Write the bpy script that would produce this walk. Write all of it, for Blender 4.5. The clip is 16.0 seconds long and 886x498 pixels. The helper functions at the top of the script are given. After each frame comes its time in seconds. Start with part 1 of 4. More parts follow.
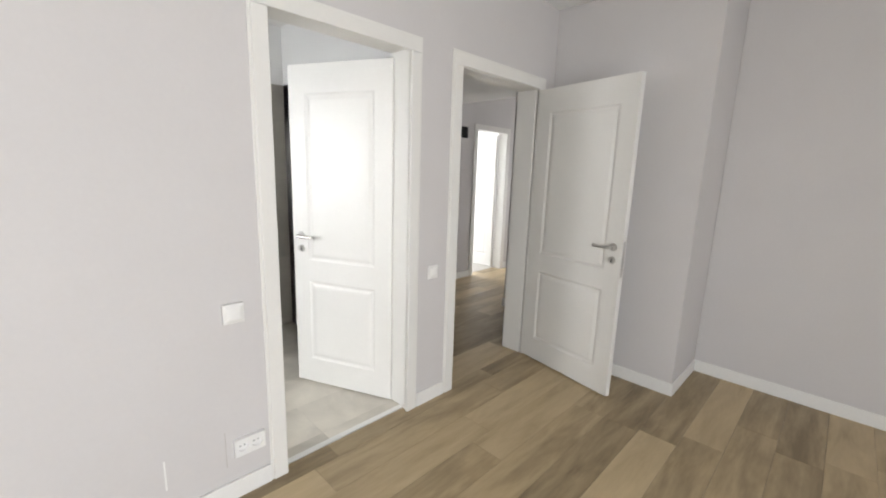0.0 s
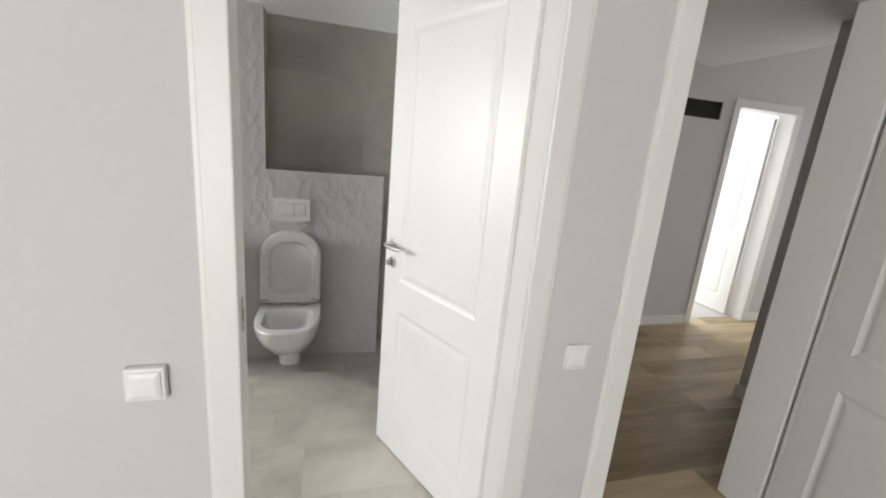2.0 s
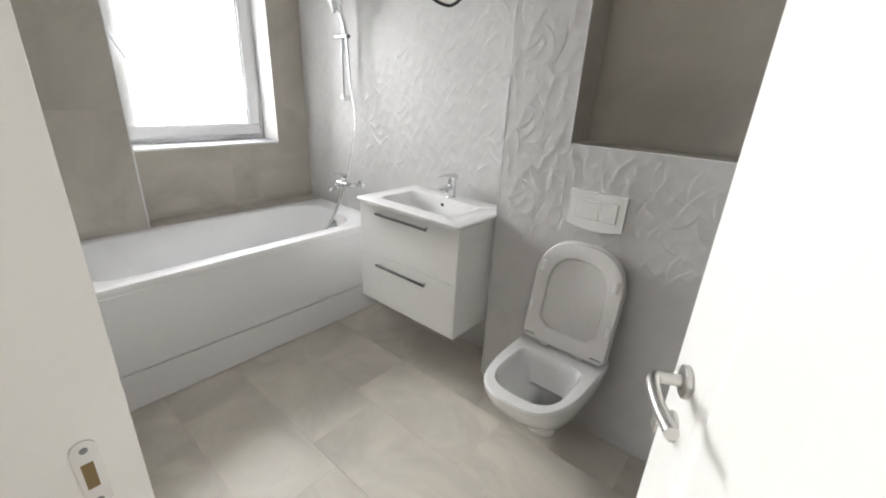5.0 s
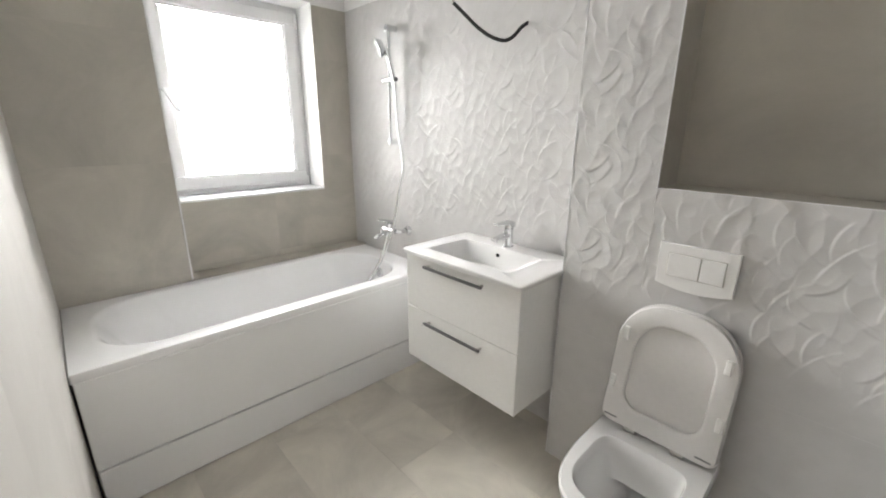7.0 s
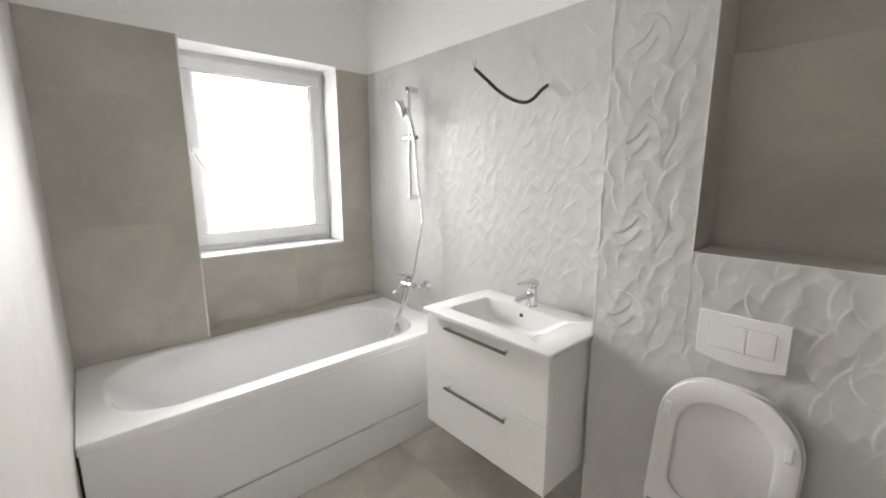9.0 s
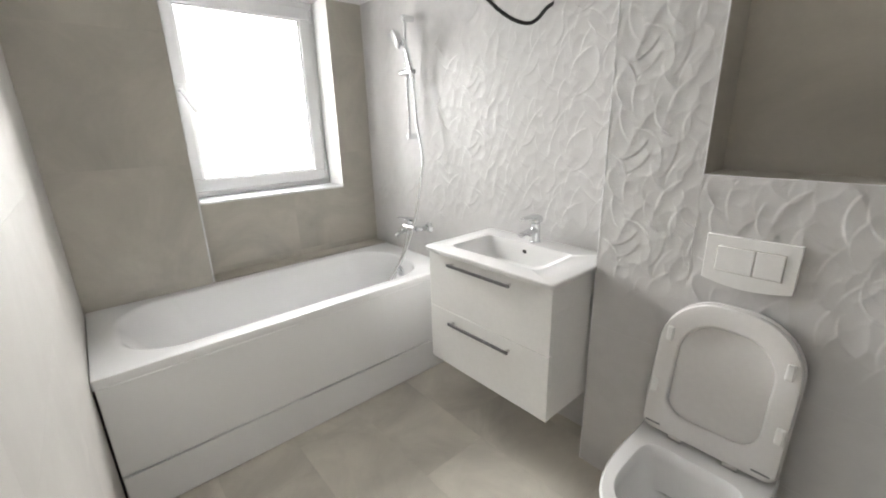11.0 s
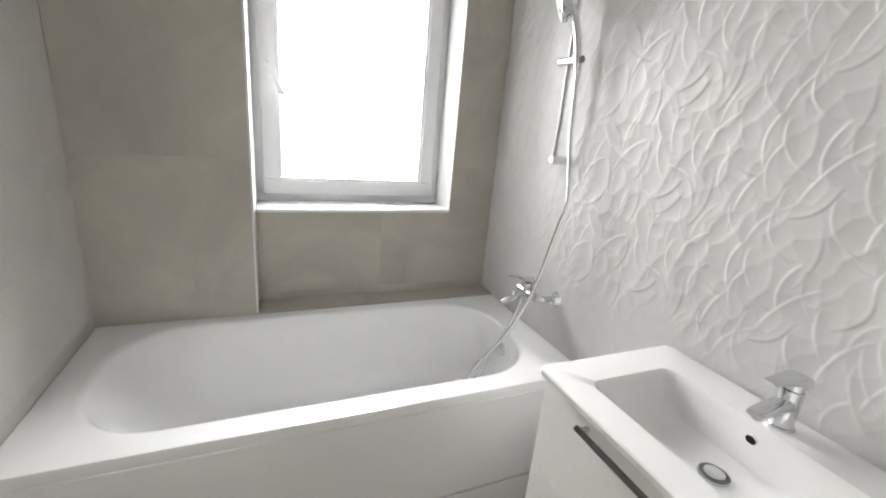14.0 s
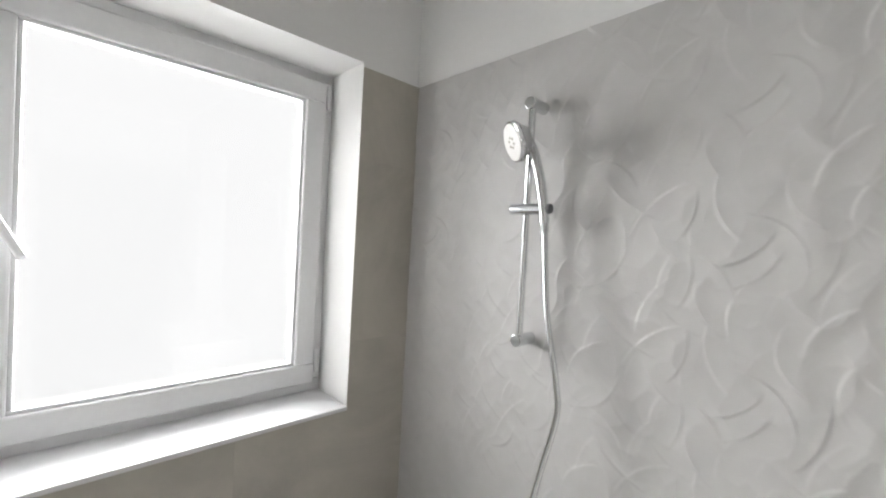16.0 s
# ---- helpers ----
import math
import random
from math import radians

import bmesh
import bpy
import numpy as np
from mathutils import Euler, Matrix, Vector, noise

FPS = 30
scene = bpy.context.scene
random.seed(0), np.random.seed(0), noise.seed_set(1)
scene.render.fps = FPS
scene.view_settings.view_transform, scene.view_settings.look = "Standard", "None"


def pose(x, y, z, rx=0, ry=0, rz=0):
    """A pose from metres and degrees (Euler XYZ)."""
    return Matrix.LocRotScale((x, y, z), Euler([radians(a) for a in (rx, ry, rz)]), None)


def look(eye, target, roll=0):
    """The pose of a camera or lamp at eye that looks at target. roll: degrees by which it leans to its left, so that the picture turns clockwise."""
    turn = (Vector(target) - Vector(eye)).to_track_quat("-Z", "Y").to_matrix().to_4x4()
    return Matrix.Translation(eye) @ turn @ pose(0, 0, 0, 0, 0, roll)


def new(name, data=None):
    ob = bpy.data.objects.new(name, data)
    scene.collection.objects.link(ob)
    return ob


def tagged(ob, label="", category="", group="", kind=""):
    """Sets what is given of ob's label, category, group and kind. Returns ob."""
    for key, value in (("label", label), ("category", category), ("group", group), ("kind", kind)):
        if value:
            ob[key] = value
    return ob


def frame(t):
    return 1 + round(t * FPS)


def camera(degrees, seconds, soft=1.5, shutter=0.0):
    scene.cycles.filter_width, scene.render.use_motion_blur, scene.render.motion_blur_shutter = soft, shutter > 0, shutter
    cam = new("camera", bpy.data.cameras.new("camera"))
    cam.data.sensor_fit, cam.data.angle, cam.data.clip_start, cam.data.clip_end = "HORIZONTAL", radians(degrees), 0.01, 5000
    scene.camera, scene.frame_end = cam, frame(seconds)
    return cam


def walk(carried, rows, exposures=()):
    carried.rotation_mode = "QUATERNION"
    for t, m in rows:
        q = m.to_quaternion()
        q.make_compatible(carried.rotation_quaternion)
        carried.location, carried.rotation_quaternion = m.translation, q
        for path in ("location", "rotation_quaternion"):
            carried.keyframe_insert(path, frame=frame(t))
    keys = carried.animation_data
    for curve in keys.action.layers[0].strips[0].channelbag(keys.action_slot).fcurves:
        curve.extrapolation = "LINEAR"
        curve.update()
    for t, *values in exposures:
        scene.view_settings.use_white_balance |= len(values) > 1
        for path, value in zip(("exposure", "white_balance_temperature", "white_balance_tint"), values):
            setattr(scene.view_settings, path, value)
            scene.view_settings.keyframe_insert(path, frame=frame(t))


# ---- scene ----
import itertools

cam = camera(94.6, 16.0, soft=2.0)
PATH = [
    (0, (-0.046, -0.138, 1.474), (1.357, 1.237, 1.098), 1.8),
    (0.5, (0.19, 0.06, 1.477), (1.516, 1.501, 1.071), 3.4),
    (1, (0.42, 0.243, 1.474), (1.551, 1.841, 1.067), 3.3),
    (1.5, (0.707, 0.413, 1.473), (1.497, 2.2, 1.048), 3.5),
    (2, (0.903, 0.615, 1.451), (1.448, 2.482, 0.983), 5.0),
    (2.5, (1.044, 0.869, 1.446), (1.329, 2.781, 0.931), 5.7),
    (3, (1.179, 1.083, 1.411), (1.069, 3.007, 0.875), 5.4),
    (3.5, (1.306, 1.29, 1.423), (0.698, 3.098, 0.823), 4.9),
    (4, (1.298, 1.489, 1.429), (0.362, 3.131, 0.774), 4.3),
    (6.5, (1.056, 1.883, 1.397), (-0.261, 3.211, 0.689), 0.7),
    (7, (1.018, 1.9, 1.431), (-0.371, 3.222, 0.863), 0.4),
    (7.5, (0.994, 1.905, 1.458), (-0.44, 3.226, 1.014), 0.3),
    (8, (0.984, 1.911, 1.488), (-0.481, 3.223, 1.126), 0.2),
    (8.5, (0.972, 1.909, 1.504), (-0.504, 3.218, 1.174), 0.1),
    (9, (0.953, 1.922, 1.489), (-0.522, 3.223, 1.126), -0.1),
    (9.5, (0.951, 1.931, 1.456), (-0.512, 3.222, 1.015), -0.5),
    (10, (0.961, 1.926, 1.426), (-0.477, 3.207, 0.887), -1.1),
    (12.5, (0.757, 2.141, 1.392), (-0.794, 3.194, 0.696), -0.6),
    (13, (0.578, 2.323, 1.371), (-1.134, 3.051, 0.637), 1.7),
    (13.5, (0.422, 2.381, 1.399), (-1.342, 3.015, 0.701), 3.2),
    (14, (0.26, 2.44, 1.435), (-1.5, 3.198, 0.862), 5.1),
    (14.5, (0.103, 2.424, 1.538), (-1.648, 3.323, 1.181), 5.6),
    (15, (-0.094, 2.481, 1.579), (-1.824, 3.466, 1.392), 5.4),
    (15.5, (-0.251, 2.525, 1.596), (-1.861, 3.708, 1.503), 5.3),
    (16, (-0.43, 2.539, 1.604), (-1.877, 3.918, 1.557), 3.2),
]
EXPOSURES = [(0, -0.26, 6410, 10), (1, -0.32, 6410, 10), (2, -0.36, 6400, 10), (3, -0.38, 6360, 10), (4, -0.22, 6360, 10), (6.5, 0.24, 6580, 10), (8, 0.08, 6600, 10), (10, 0.14, 6580, 10), (12.5, 0.14, 6550, 10), (13.5, 0.0, 6520, 10), (14.5, -0.06, 6500, 10), (15.5, -0.27, 6480, 10), (16, -0.38, 6480, 10)]
walk(cam, [(t, look(eye, target, roll)) for t, eye, target, roll in PATH], EXPOSURES)

# ---- light: daylight through the windows ----
world = bpy.data.worlds.new("sky")
scene.world = world
world.use_nodes = True
wn = world.node_tree
sky = wn.nodes.new("ShaderNodeTexSky")
sky.sky_type, sky.sun_disc = "NISHITA", False
sky.sun_elevation, sky.sun_rotation = radians(38), radians(-60)
wn.nodes["Background"].inputs[1].default_value = 0.1
wn.links.new(sky.outputs[0], wn.nodes["Background"].inputs[0])


def window_light(name, place, aim, width, height, watts, colour=(1, 1, 1), spread=180):
    lamp = bpy.data.lights.new(name, "AREA")
    lamp.shape, lamp.size, lamp.size_y, lamp.energy, lamp.color = "RECTANGLE", width, height, watts, colour
    lamp.spread = radians(spread)
    ob = new(name, lamp)
    ob.matrix_world = look(place, aim)
    return ob


window_light("bathroom_daylight", (-2.85, 2.98, 1.90), (0.5, 2.44, 1.10), 1.9, 1.9, 215, (1.0, 1.0, 1.0), 126)
window_light("bedroom_daylight", (-0.8, -2.86, 1.12), (-0.7, 0, 1.12), 2.3, 2.1, 160, (0.965, 0.98, 1.0), 175)
window_light("far_room_daylight", (4.2, 6.26, 1.5), (4.2, 0, 1.5), 1.3, 1.3, 130)
window_light("hall_daylight", (7.06, 3.0, 1.0), (2, 3.0, 0.2), 0.8, 1.7, 28)

# ---- materials ----
bright = bpy.data.materials.new("overcast_sky")
bright.use_nodes = True
bn = bright.node_tree.nodes
em = bn.new("ShaderNodeEmission")
em.inputs[0].default_value, em.inputs[1].default_value = (1.0, 1.0, 1.0, 1), 1.3
bright.node_tree.links.new(em.outputs[0], bn["Material Output"].inputs[0])


def material(name, colour, rough=0.5, metal=0.0, vary=0.05, scale=3.0, grain=0.02, grain_scale=60.0, bump=0.05, bump_scale=150.0, pieces=0.0, coat=0.0, spots=None):
    m = bpy.data.materials.new(name)
    m.use_nodes = True
    nt = m.node_tree
    n, l = nt.nodes, nt.links
    b = n["Principled BSDF"]
    b.inputs["Metallic"].default_value = metal
    b.inputs["Coat Weight"].default_value = coat
    tc = n.new("ShaderNodeTexCoord")
    geo = n.new("ShaderNodeNewGeometry")
    big = n.new("ShaderNodeTexNoise")
    big.inputs["Scale"].default_value, big.inputs["Detail"].default_value, big.inputs["Roughness"].default_value = scale, 5, 0.6
    small = n.new("ShaderNodeTexNoise")
    small.inputs["Scale"].default_value, small.inputs["Detail"].default_value = grain_scale, 3
    l.new(geo.outputs["Position"], big.inputs["Vector"])
    l.new(geo.outputs["Position"], small.inputs["Vector"])
    # brightness factor = 1 + vary*(big-.5)*2 + grain*(small-.5)*2 + pieces*(random-.5)*2
    def madd(src, k, prev):
        node = n.new("ShaderNodeMath")
        node.operation = "MULTIPLY_ADD"
        l.new(src, node.inputs[0])
        node.inputs[1].default_value = 2 * k
        if isinstance(prev, float):
            node.inputs[2].default_value = prev - k
        else:
            off = n.new("ShaderNodeMath")
            off.operation = "SUBTRACT"
            l.new(prev, off.inputs[0])
            off.inputs[1].default_value = k
            l.new(off.outputs[0], node.inputs[2])
        return node.outputs[0]
    f = madd(big.outputs["Fac"], vary * 2, 1.0)
    f = madd(small.outputs["Fac"], grain * 2, f)
    if pieces:
        info = n.new("ShaderNodeObjectInfo")
        f = madd(info.outputs["Random"], pieces, f)
    mul = n.new("ShaderNodeVectorMath")
    mul.operation = "SCALE"
    mul.inputs[0].default_value = colour
    l.new(f, mul.inputs["Scale"])
    l.new(mul.outputs[0], b.inputs["Base Color"])
    r = n.new("ShaderNodeMath")
    r.operation = "MULTIPLY_ADD"
    l.new(big.outputs["Fac"], r.inputs[0])
    r.inputs[1].default_value, r.inputs[2].default_value = 0.12, rough - 0.06
    l.new(r.outputs[0], b.inputs["Roughness"])
    if bump:
        fine = n.new("ShaderNodeTexNoise")
        fine.inputs["Scale"].default_value, fine.inputs["Detail"].default_value = bump_scale, 4
        l.new(geo.outputs["Position"], fine.inputs["Vector"])
        bn = n.new("ShaderNodeBump")
        bn.inputs["Strength"].default_value, bn.inputs["Distance"].default_value = bump, 0.002
        l.new(fine.outputs["Fac"], bn.inputs["Height"])
        l.new(bn.outputs[0], b.inputs["Normal"])
    return m


def oak_material():
    m = material("oak_laminate", (0.30, 0.225, 0.145), rough=0.42, vary=0.0, grain=0.0, pieces=0.22, bump=0.03)
    n, l = m.node_tree.nodes, m.node_tree.links
    b = n["Principled BSDF"]
    info = n.new("ShaderNodeObjectInfo")
    tc = n.new("ShaderNodeTexCoord")
    shift = n.new("ShaderNodeVectorMath")
    shift.operation = "MULTIPLY_ADD"
    l.new(info.outputs["Random"], shift.inputs[0])
    shift.inputs[1].default_value = (37, 91, 53)
    l.new(tc.outputs["Object"], shift.inputs[2])
    mp = n.new("ShaderNodeMapping")
    mp.inputs["Scale"].default_value = (0.8, 4.5, 4.5)
    l.new(shift.outputs[0], mp.inputs["Vector"])
    fig = n.new("ShaderNodeTexNoise")
    fig.inputs["Scale"].default_value, fig.inputs["Detail"].default_value, fig.inputs["Distortion"].default_value = 2.2, 6, 0.6
    l.new(mp.outputs[0], fig.inputs["Vector"])
    streak = n.new("ShaderNodeTexNoise")
    streak.inputs["Scale"].default_value, streak.inputs["Detail"].default_value = 14, 4
    l.new(mp.outputs[0], streak.inputs["Vector"])
    ramp = n.new("ShaderNodeValToRGB")
    e = ramp.color_ramp.elements
    e[0].position, e[0].color = 0.28, (0.21, 0.155, 0.085, 1)
    e[1].position, e[1].color = 0.72, (0.585, 0.462, 0.282, 1)
    mid = e.new(0.5)
    mid.color = (0.445, 0.343, 0.2, 1)
    addm = n.new("ShaderNodeMath")
    addm.operation = "MULTIPLY_ADD"
    l.new(streak.outputs["Fac"], addm.inputs[0])
    addm.inputs[1].default_value = 0.13
    sub = n.new("ShaderNodeMath")
    sub.operation = "MULTIPLY_ADD"
    l.new(fig.outputs["Fac"], sub.inputs[0])
    sub.inputs[1].default_value, sub.inputs[2].default_value = 0.55, 0.16
    l.new(sub.outputs[0], addm.inputs[2])
    pc = n.new("ShaderNodeMath")
    pc.operation = "MULTIPLY_ADD"
    l.new(info.outputs["Random"], pc.inputs[0])
    pc.inputs[1].default_value = 0.30
    off = n.new("ShaderNodeMath")
    off.operation = "SUBTRACT"
    l.new(addm.outputs[0], off.inputs[0])
    off.inputs[1].default_value = 0.17
    l.new(off.outputs[0], pc.inputs[2])
    l.new(pc.outputs[0], ramp.inputs[0])
    l.new(ramp.outputs[0], b.inputs["Base Color"])
    return m


def concrete_tile(name, colour, rough, vary, stretch, pieces=0.05):
    """Cement-look porcelain: cloudy, streaked along the tile, each tile cut from another place."""
    m = material(name, colour, rough=rough, vary=0.0, grain=0.03, grain_scale=220, bump=0.03, bump_scale=90)
    n, l = m.node_tree.nodes, m.node_tree.links
    b = n["Principled BSDF"]
    info = n.new("ShaderNodeObjectInfo")
    tc = n.new("ShaderNodeTexCoord")
    shift = n.new("ShaderNodeVectorMath")
    shift.operation = "MULTIPLY_ADD"
    l.new(info.outputs["Random"], shift.inputs[0])
    shift.inputs[1].default_value = (41, 83, 29)
    l.new(tc.outputs["Object"], shift.inputs[2])
    mp = n.new("ShaderNodeMapping")
    mp.inputs["Scale"].default_value = stretch
    l.new(shift.outputs[0], mp.inputs["Vector"])
    cloud = n.new("ShaderNodeTexNoise")
    cloud.inputs["Scale"].default_value, cloud.inputs["Detail"].default_value, cloud.inputs["Roughness"].default_value, cloud.inputs["Distortion"].default_value = 2.6, 8, 0.62, 0.8
    l.new(mp.outputs[0], cloud.inputs["Vector"])
    ramp = n.new("ShaderNodeValToRGB")
    e = ramp.color_ramp.elements
    e[0].position, e[0].color = 0.3, (*[c * (1 - vary) for c in colour], 1)
    e[1].position, e[1].color = 0.7, (*[min(c * (1 + vary), 1) for c in colour], 1)
    l.new(cloud.outputs["Fac"], ramp.inputs[0])
    rnd = n.new("ShaderNodeMath")
    rnd.operation = "MULTIPLY_ADD"
    l.new(info.outputs["Random"], rnd.inputs[0])
    rnd.inputs[1].default_value, rnd.inputs[2].default_value = 2 * pieces, 1 - pieces
    mul = n.new("ShaderNodeVectorMath")
    mul.operation = "SCALE"
    l.new(ramp.outputs[0], mul.inputs[0])
    l.new(rnd.outputs[0], mul.inputs["Scale"])
    l.new(mul.outputs[0], b.inputs["Base Color"])
    return m


def glass_material():
    m = bpy.data.materials.new("window_glass")
    m.use_nodes = True
    n, l = m.node_tree.nodes, m.node_tree.links
    n.remove(n["Principled BSDF"])
    t, g, x = n.new("ShaderNodeBsdfTransparent"), n.new("ShaderNodeBsdfGlossy"), n.new("ShaderNodeMixShader")
    g.inputs["Roughness"].default_value = 0.03
    x.inputs[0].default_value = 0.04
    l.new(t.outputs[0], x.inputs[1])
    l.new(g.outputs[0], x.inputs[2])
    l.new(x.outputs[0], n["Material Output"].inputs[0])
    return m


PAINT = material("grey_wall_paint", (0.61, 0.592, 0.588), rough=0.85, vary=0.03, scale=1.3, grain=0.01, bump=0.12, bump_scale=220)
WHITE_PAINT = material("white_wall_paint", (0.86, 0.86, 0.85), rough=0.85, vary=0.02, scale=1.5, grain=0.01, bump=0.1, bump_scale=220)
DOOR_WHITE = material("white_door_lacquer", (0.78, 0.77, 0.74), rough=0.38, vary=0.02, scale=4, grain=0.01, bump=0.02, bump_scale=300)
TRIM_WHITE = material("white_trim", (0.80, 0.795, 0.775), rough=0.4, vary=0.02, scale=4, bump=0.02)
SEAL = material("grey_rubber_seal", (0.40, 0.37, 0.325), rough=0.7, bump=0)
PVC = material("white_pvc", (0.72, 0.72, 0.725), rough=0.35, vary=0.015, scale=5, bump=0.0)
CERAMIC = material("white_glazed_ceramic", (0.80, 0.795, 0.785), rough=0.12, vary=0.01, scale=4, grain=0.0, bump=0.0, coat=0.4)
SEAT_WHITE = material("white_seat_plastic", (0.76, 0.745, 0.73), rough=0.22, vary=0.01, bump=0.0)
ACRYLIC = material("white_acrylic", (0.83, 0.83, 0.83), rough=0.2, vary=0.012, scale=3, grain=0.0, bump=0.0, coat=0.3)
CABINET = material("white_cabinet_lacquer", (0.80, 0.795, 0.775), rough=0.42, vary=0.012, scale=4, bump=0.01)
CHROME = material("polished_chrome", (0.72, 0.73, 0.74), rough=0.13, metal=1.0, vary=0.02, grain=0.0, bump=0.0)
STEEL = material("satin_steel", (0.60, 0.59, 0.57), rough=0.32, metal=1.0, vary=0.03, bump=0.0)
DARK_STEEL = material("dark_handle_steel", (0.20, 0.20, 0.205), rough=0.35, metal=1.0, vary=0.05, bump=0.0)
BLACK = material("black_corrugated_plastic", (0.018, 0.018, 0.018), rough=0.5, bump=0.0)
# Near-black paints the shade of holes onto solid patches and blocks.
HOLE_SHADE = material("hole_shade_black", (0.012, 0.012, 0.012), rough=0.9, bump=0.0)
WIRE = material("bare_wire", (0.25, 0.22, 0.18), rough=0.4, metal=0.5, bump=0.0)
PLASTIC = material("white_switch_plastic", (0.82, 0.815, 0.80), rough=0.3, vary=0.01, bump=0.0)
GROUT = material("grey_grout", (0.50, 0.47, 0.43), rough=0.9, vary=0.06, bump=0.1)
# Near-black painting the shade of the tub's end gap; its frame shares it.
GAP_SHADE = material("gap_shade_black", (0.05, 0.045, 0.04), rough=0.8, bump=0.0)
SCREED = material("grey_subfloor", (0.20, 0.18, 0.16), rough=0.9, bump=0.1)
LATCH_BROWN = material("brown_latch_hole", (0.20, 0.14, 0.06), rough=0.5, metal=0.3, bump=0.0)
OAK = oak_material()
TAUPE = concrete_tile("taupe_cement_tile", (0.45, 0.425, 0.368), 0.50, 0.19, (0.7, 0.7, 1.8), 0.02)
FLOOR_TILE = concrete_tile("grey_cement_floor_tile", (0.62, 0.583, 0.512), 0.40, 0.22, (0.8, 0.8, 0.8), 0.035)
RELIEF = material("light_grey_relief_tile", (0.565, 0.556, 0.546), rough=0.50, vary=0.07, scale=3.0, grain=0.03, grain_scale=18, bump=0.02, bump_scale=60)
PALE_TILE = concrete_tile("pale_cement_tile", (0.57, 0.55, 0.52), 0.68, 0.07, (0.9, 1.0, 2.6), 0.015)
GLASS = glass_material()

# ---- building helpers ----


def link(name, bm, mat, parent=None, smooth=False):
    me = bpy.data.meshes.new(name)
    bm.normal_update()
    bm.to_mesh(me)
    bm.free()
    for p in me.polygons:
        p.use_smooth = smooth
    if smooth:
        me.set_sharp_from_angle(angle=radians(38))
    me.materials.append(mat)
    ob = new(name, me)
    if parent:
        ob.parent = parent
    return ob


def part(name, bm, mat, parent, label="", smooth=False):
    ob = link(name, bm, mat, parent, smooth)
    if label:
        tagged(ob, label)
    return ob


def thing(name, label, category, place=None, group=""):
    ob = new(name)
    ob.empty_display_size = 0.1
    if place is not None:
        ob.matrix_world = place
    return tagged(ob, label, category, group)


def box(x0, x1, y0, y1, z0, z1, bevel=0.0, bm=None):
    own = bmesh.new()
    vs = bmesh.ops.create_cube(own, size=1)["verts"]
    for v in vs:
        v.co = Vector((x0 + (v.co.x + 0.5) * (x1 - x0), y0 + (v.co.y + 0.5) * (y1 - y0), z0 + (v.co.z + 0.5) * (z1 - z0)))
    if bevel:
        bmesh.ops.bevel(own, geom=own.edges[:], offset=bevel, segments=2, profile=0.5, affect="EDGES")
    if bm is None:
        return own
    join(bm, own)
    return bm


def join(bm, other, m=None):
    if m is not None:
        other.transform(m)
    me = bpy.data.meshes.new("tmp")
    other.to_mesh(me)
    other.free()
    bm.from_mesh(me)
    bpy.data.meshes.remove(me)
    return bm


def loft(rings, close_first=False, close_last=False, bm=None):
    bm = bm or bmesh.new()
    rows = [[bm.verts.new(p) for p in ring] for ring in rings]
    n = len(rows[0])
    for a, b in zip(rows, rows[1:]):
        for i in range(n):
            bm.faces.new((a[i], a[(i + 1) % n], b[(i + 1) % n], b[i]))
    if close_first:
        bm.faces.new(rows[0][::-1])
    if close_last:
        bm.faces.new(rows[-1])
    bmesh.ops.recalc_face_normals(bm, faces=bm.faces[:])
    return bm


def smooth_path(points, steps=8):
    pts = [Vector(p) for p in points]
    pts = [2 * pts[0] - pts[1]] + pts + [2 * pts[-1] - pts[-2]]
    out = []
    for a, b, c, d in zip(pts, pts[1:], pts[2:], pts[3:]):
        for i in range(steps):
            t = i / steps
            out.append(0.5 * (2 * b + (c - a) * t + (2 * a - 5 * b + 4 * c - d) * t * t + (3 * b - a - 3 * c + d) * t ** 3))
    out.append(pts[-2])
    return out


def tube(points, radius, seg=10, steps=8, ripple=0.0, bm=None):
    path = smooth_path(points, steps) if steps else [Vector(p) for p in points]
    rings, up = [], Vector((0.13, 0.21, 0.97))
    for i, p in enumerate(path):
        d = (path[min(i + 1, len(path) - 1)] - path[max(i - 1, 0)]).normalized()
        a = d.cross(up)
        if a.length < 0.05:
            a = d.cross(Vector((1, 0, 0)))
        a.normalize()
        b = d.cross(a)
        up = -b if b.dot(up) < 0 else b
        r = radius * (1 + (ripple if i % 2 else 0))
        rings.append([p + r * (math.cos(t) * a + math.sin(t) * d.cross(a)) for t in (2 * math.pi * k / seg for k in range(seg))])
    return loft(rings, True, True, bm)


def cylinder(p, q, r, seg=24, r2=None, bevel=0.0):
    p, q = Vector(p), Vector(q)
    own = bmesh.new()
    bmesh.ops.create_cone(own, cap_ends=True, segments=seg, radius1=r, radius2=r if r2 is None else r2, depth=(q - p).length)
    if bevel:
        rim = [e for e in own.edges if any(len(f.verts) > 4 for f in e.link_faces)]
        bmesh.ops.bevel(own, geom=rim, offset=bevel, segments=2, profile=0.5, affect="EDGES")
    own.transform(Matrix.Translation((p + q) / 2) @ (q - p).to_track_quat("Z", "Y").to_matrix().to_4x4())
    return own


def rounded(cx, cy, hx, hy, r, n=12):
    """A rectangle with rounded corners, as points in the plane."""
    out = []
    for sx, sy, start in ((1, 1, 0), (-1, 1, 90), (-1, -1, 180), (1, -1, 270)):
        for k in range(n + 1):
            a = radians(start + 90 * k / n)
            out.append((cx + sx * (hx - r) + r * math.cos(a), cy + sy * (hy - r) + r * math.sin(a)))
    return out


def structure(name, bm, mat, label, category):
    return tagged(link(name, bm, mat), label, category, "", "structure")


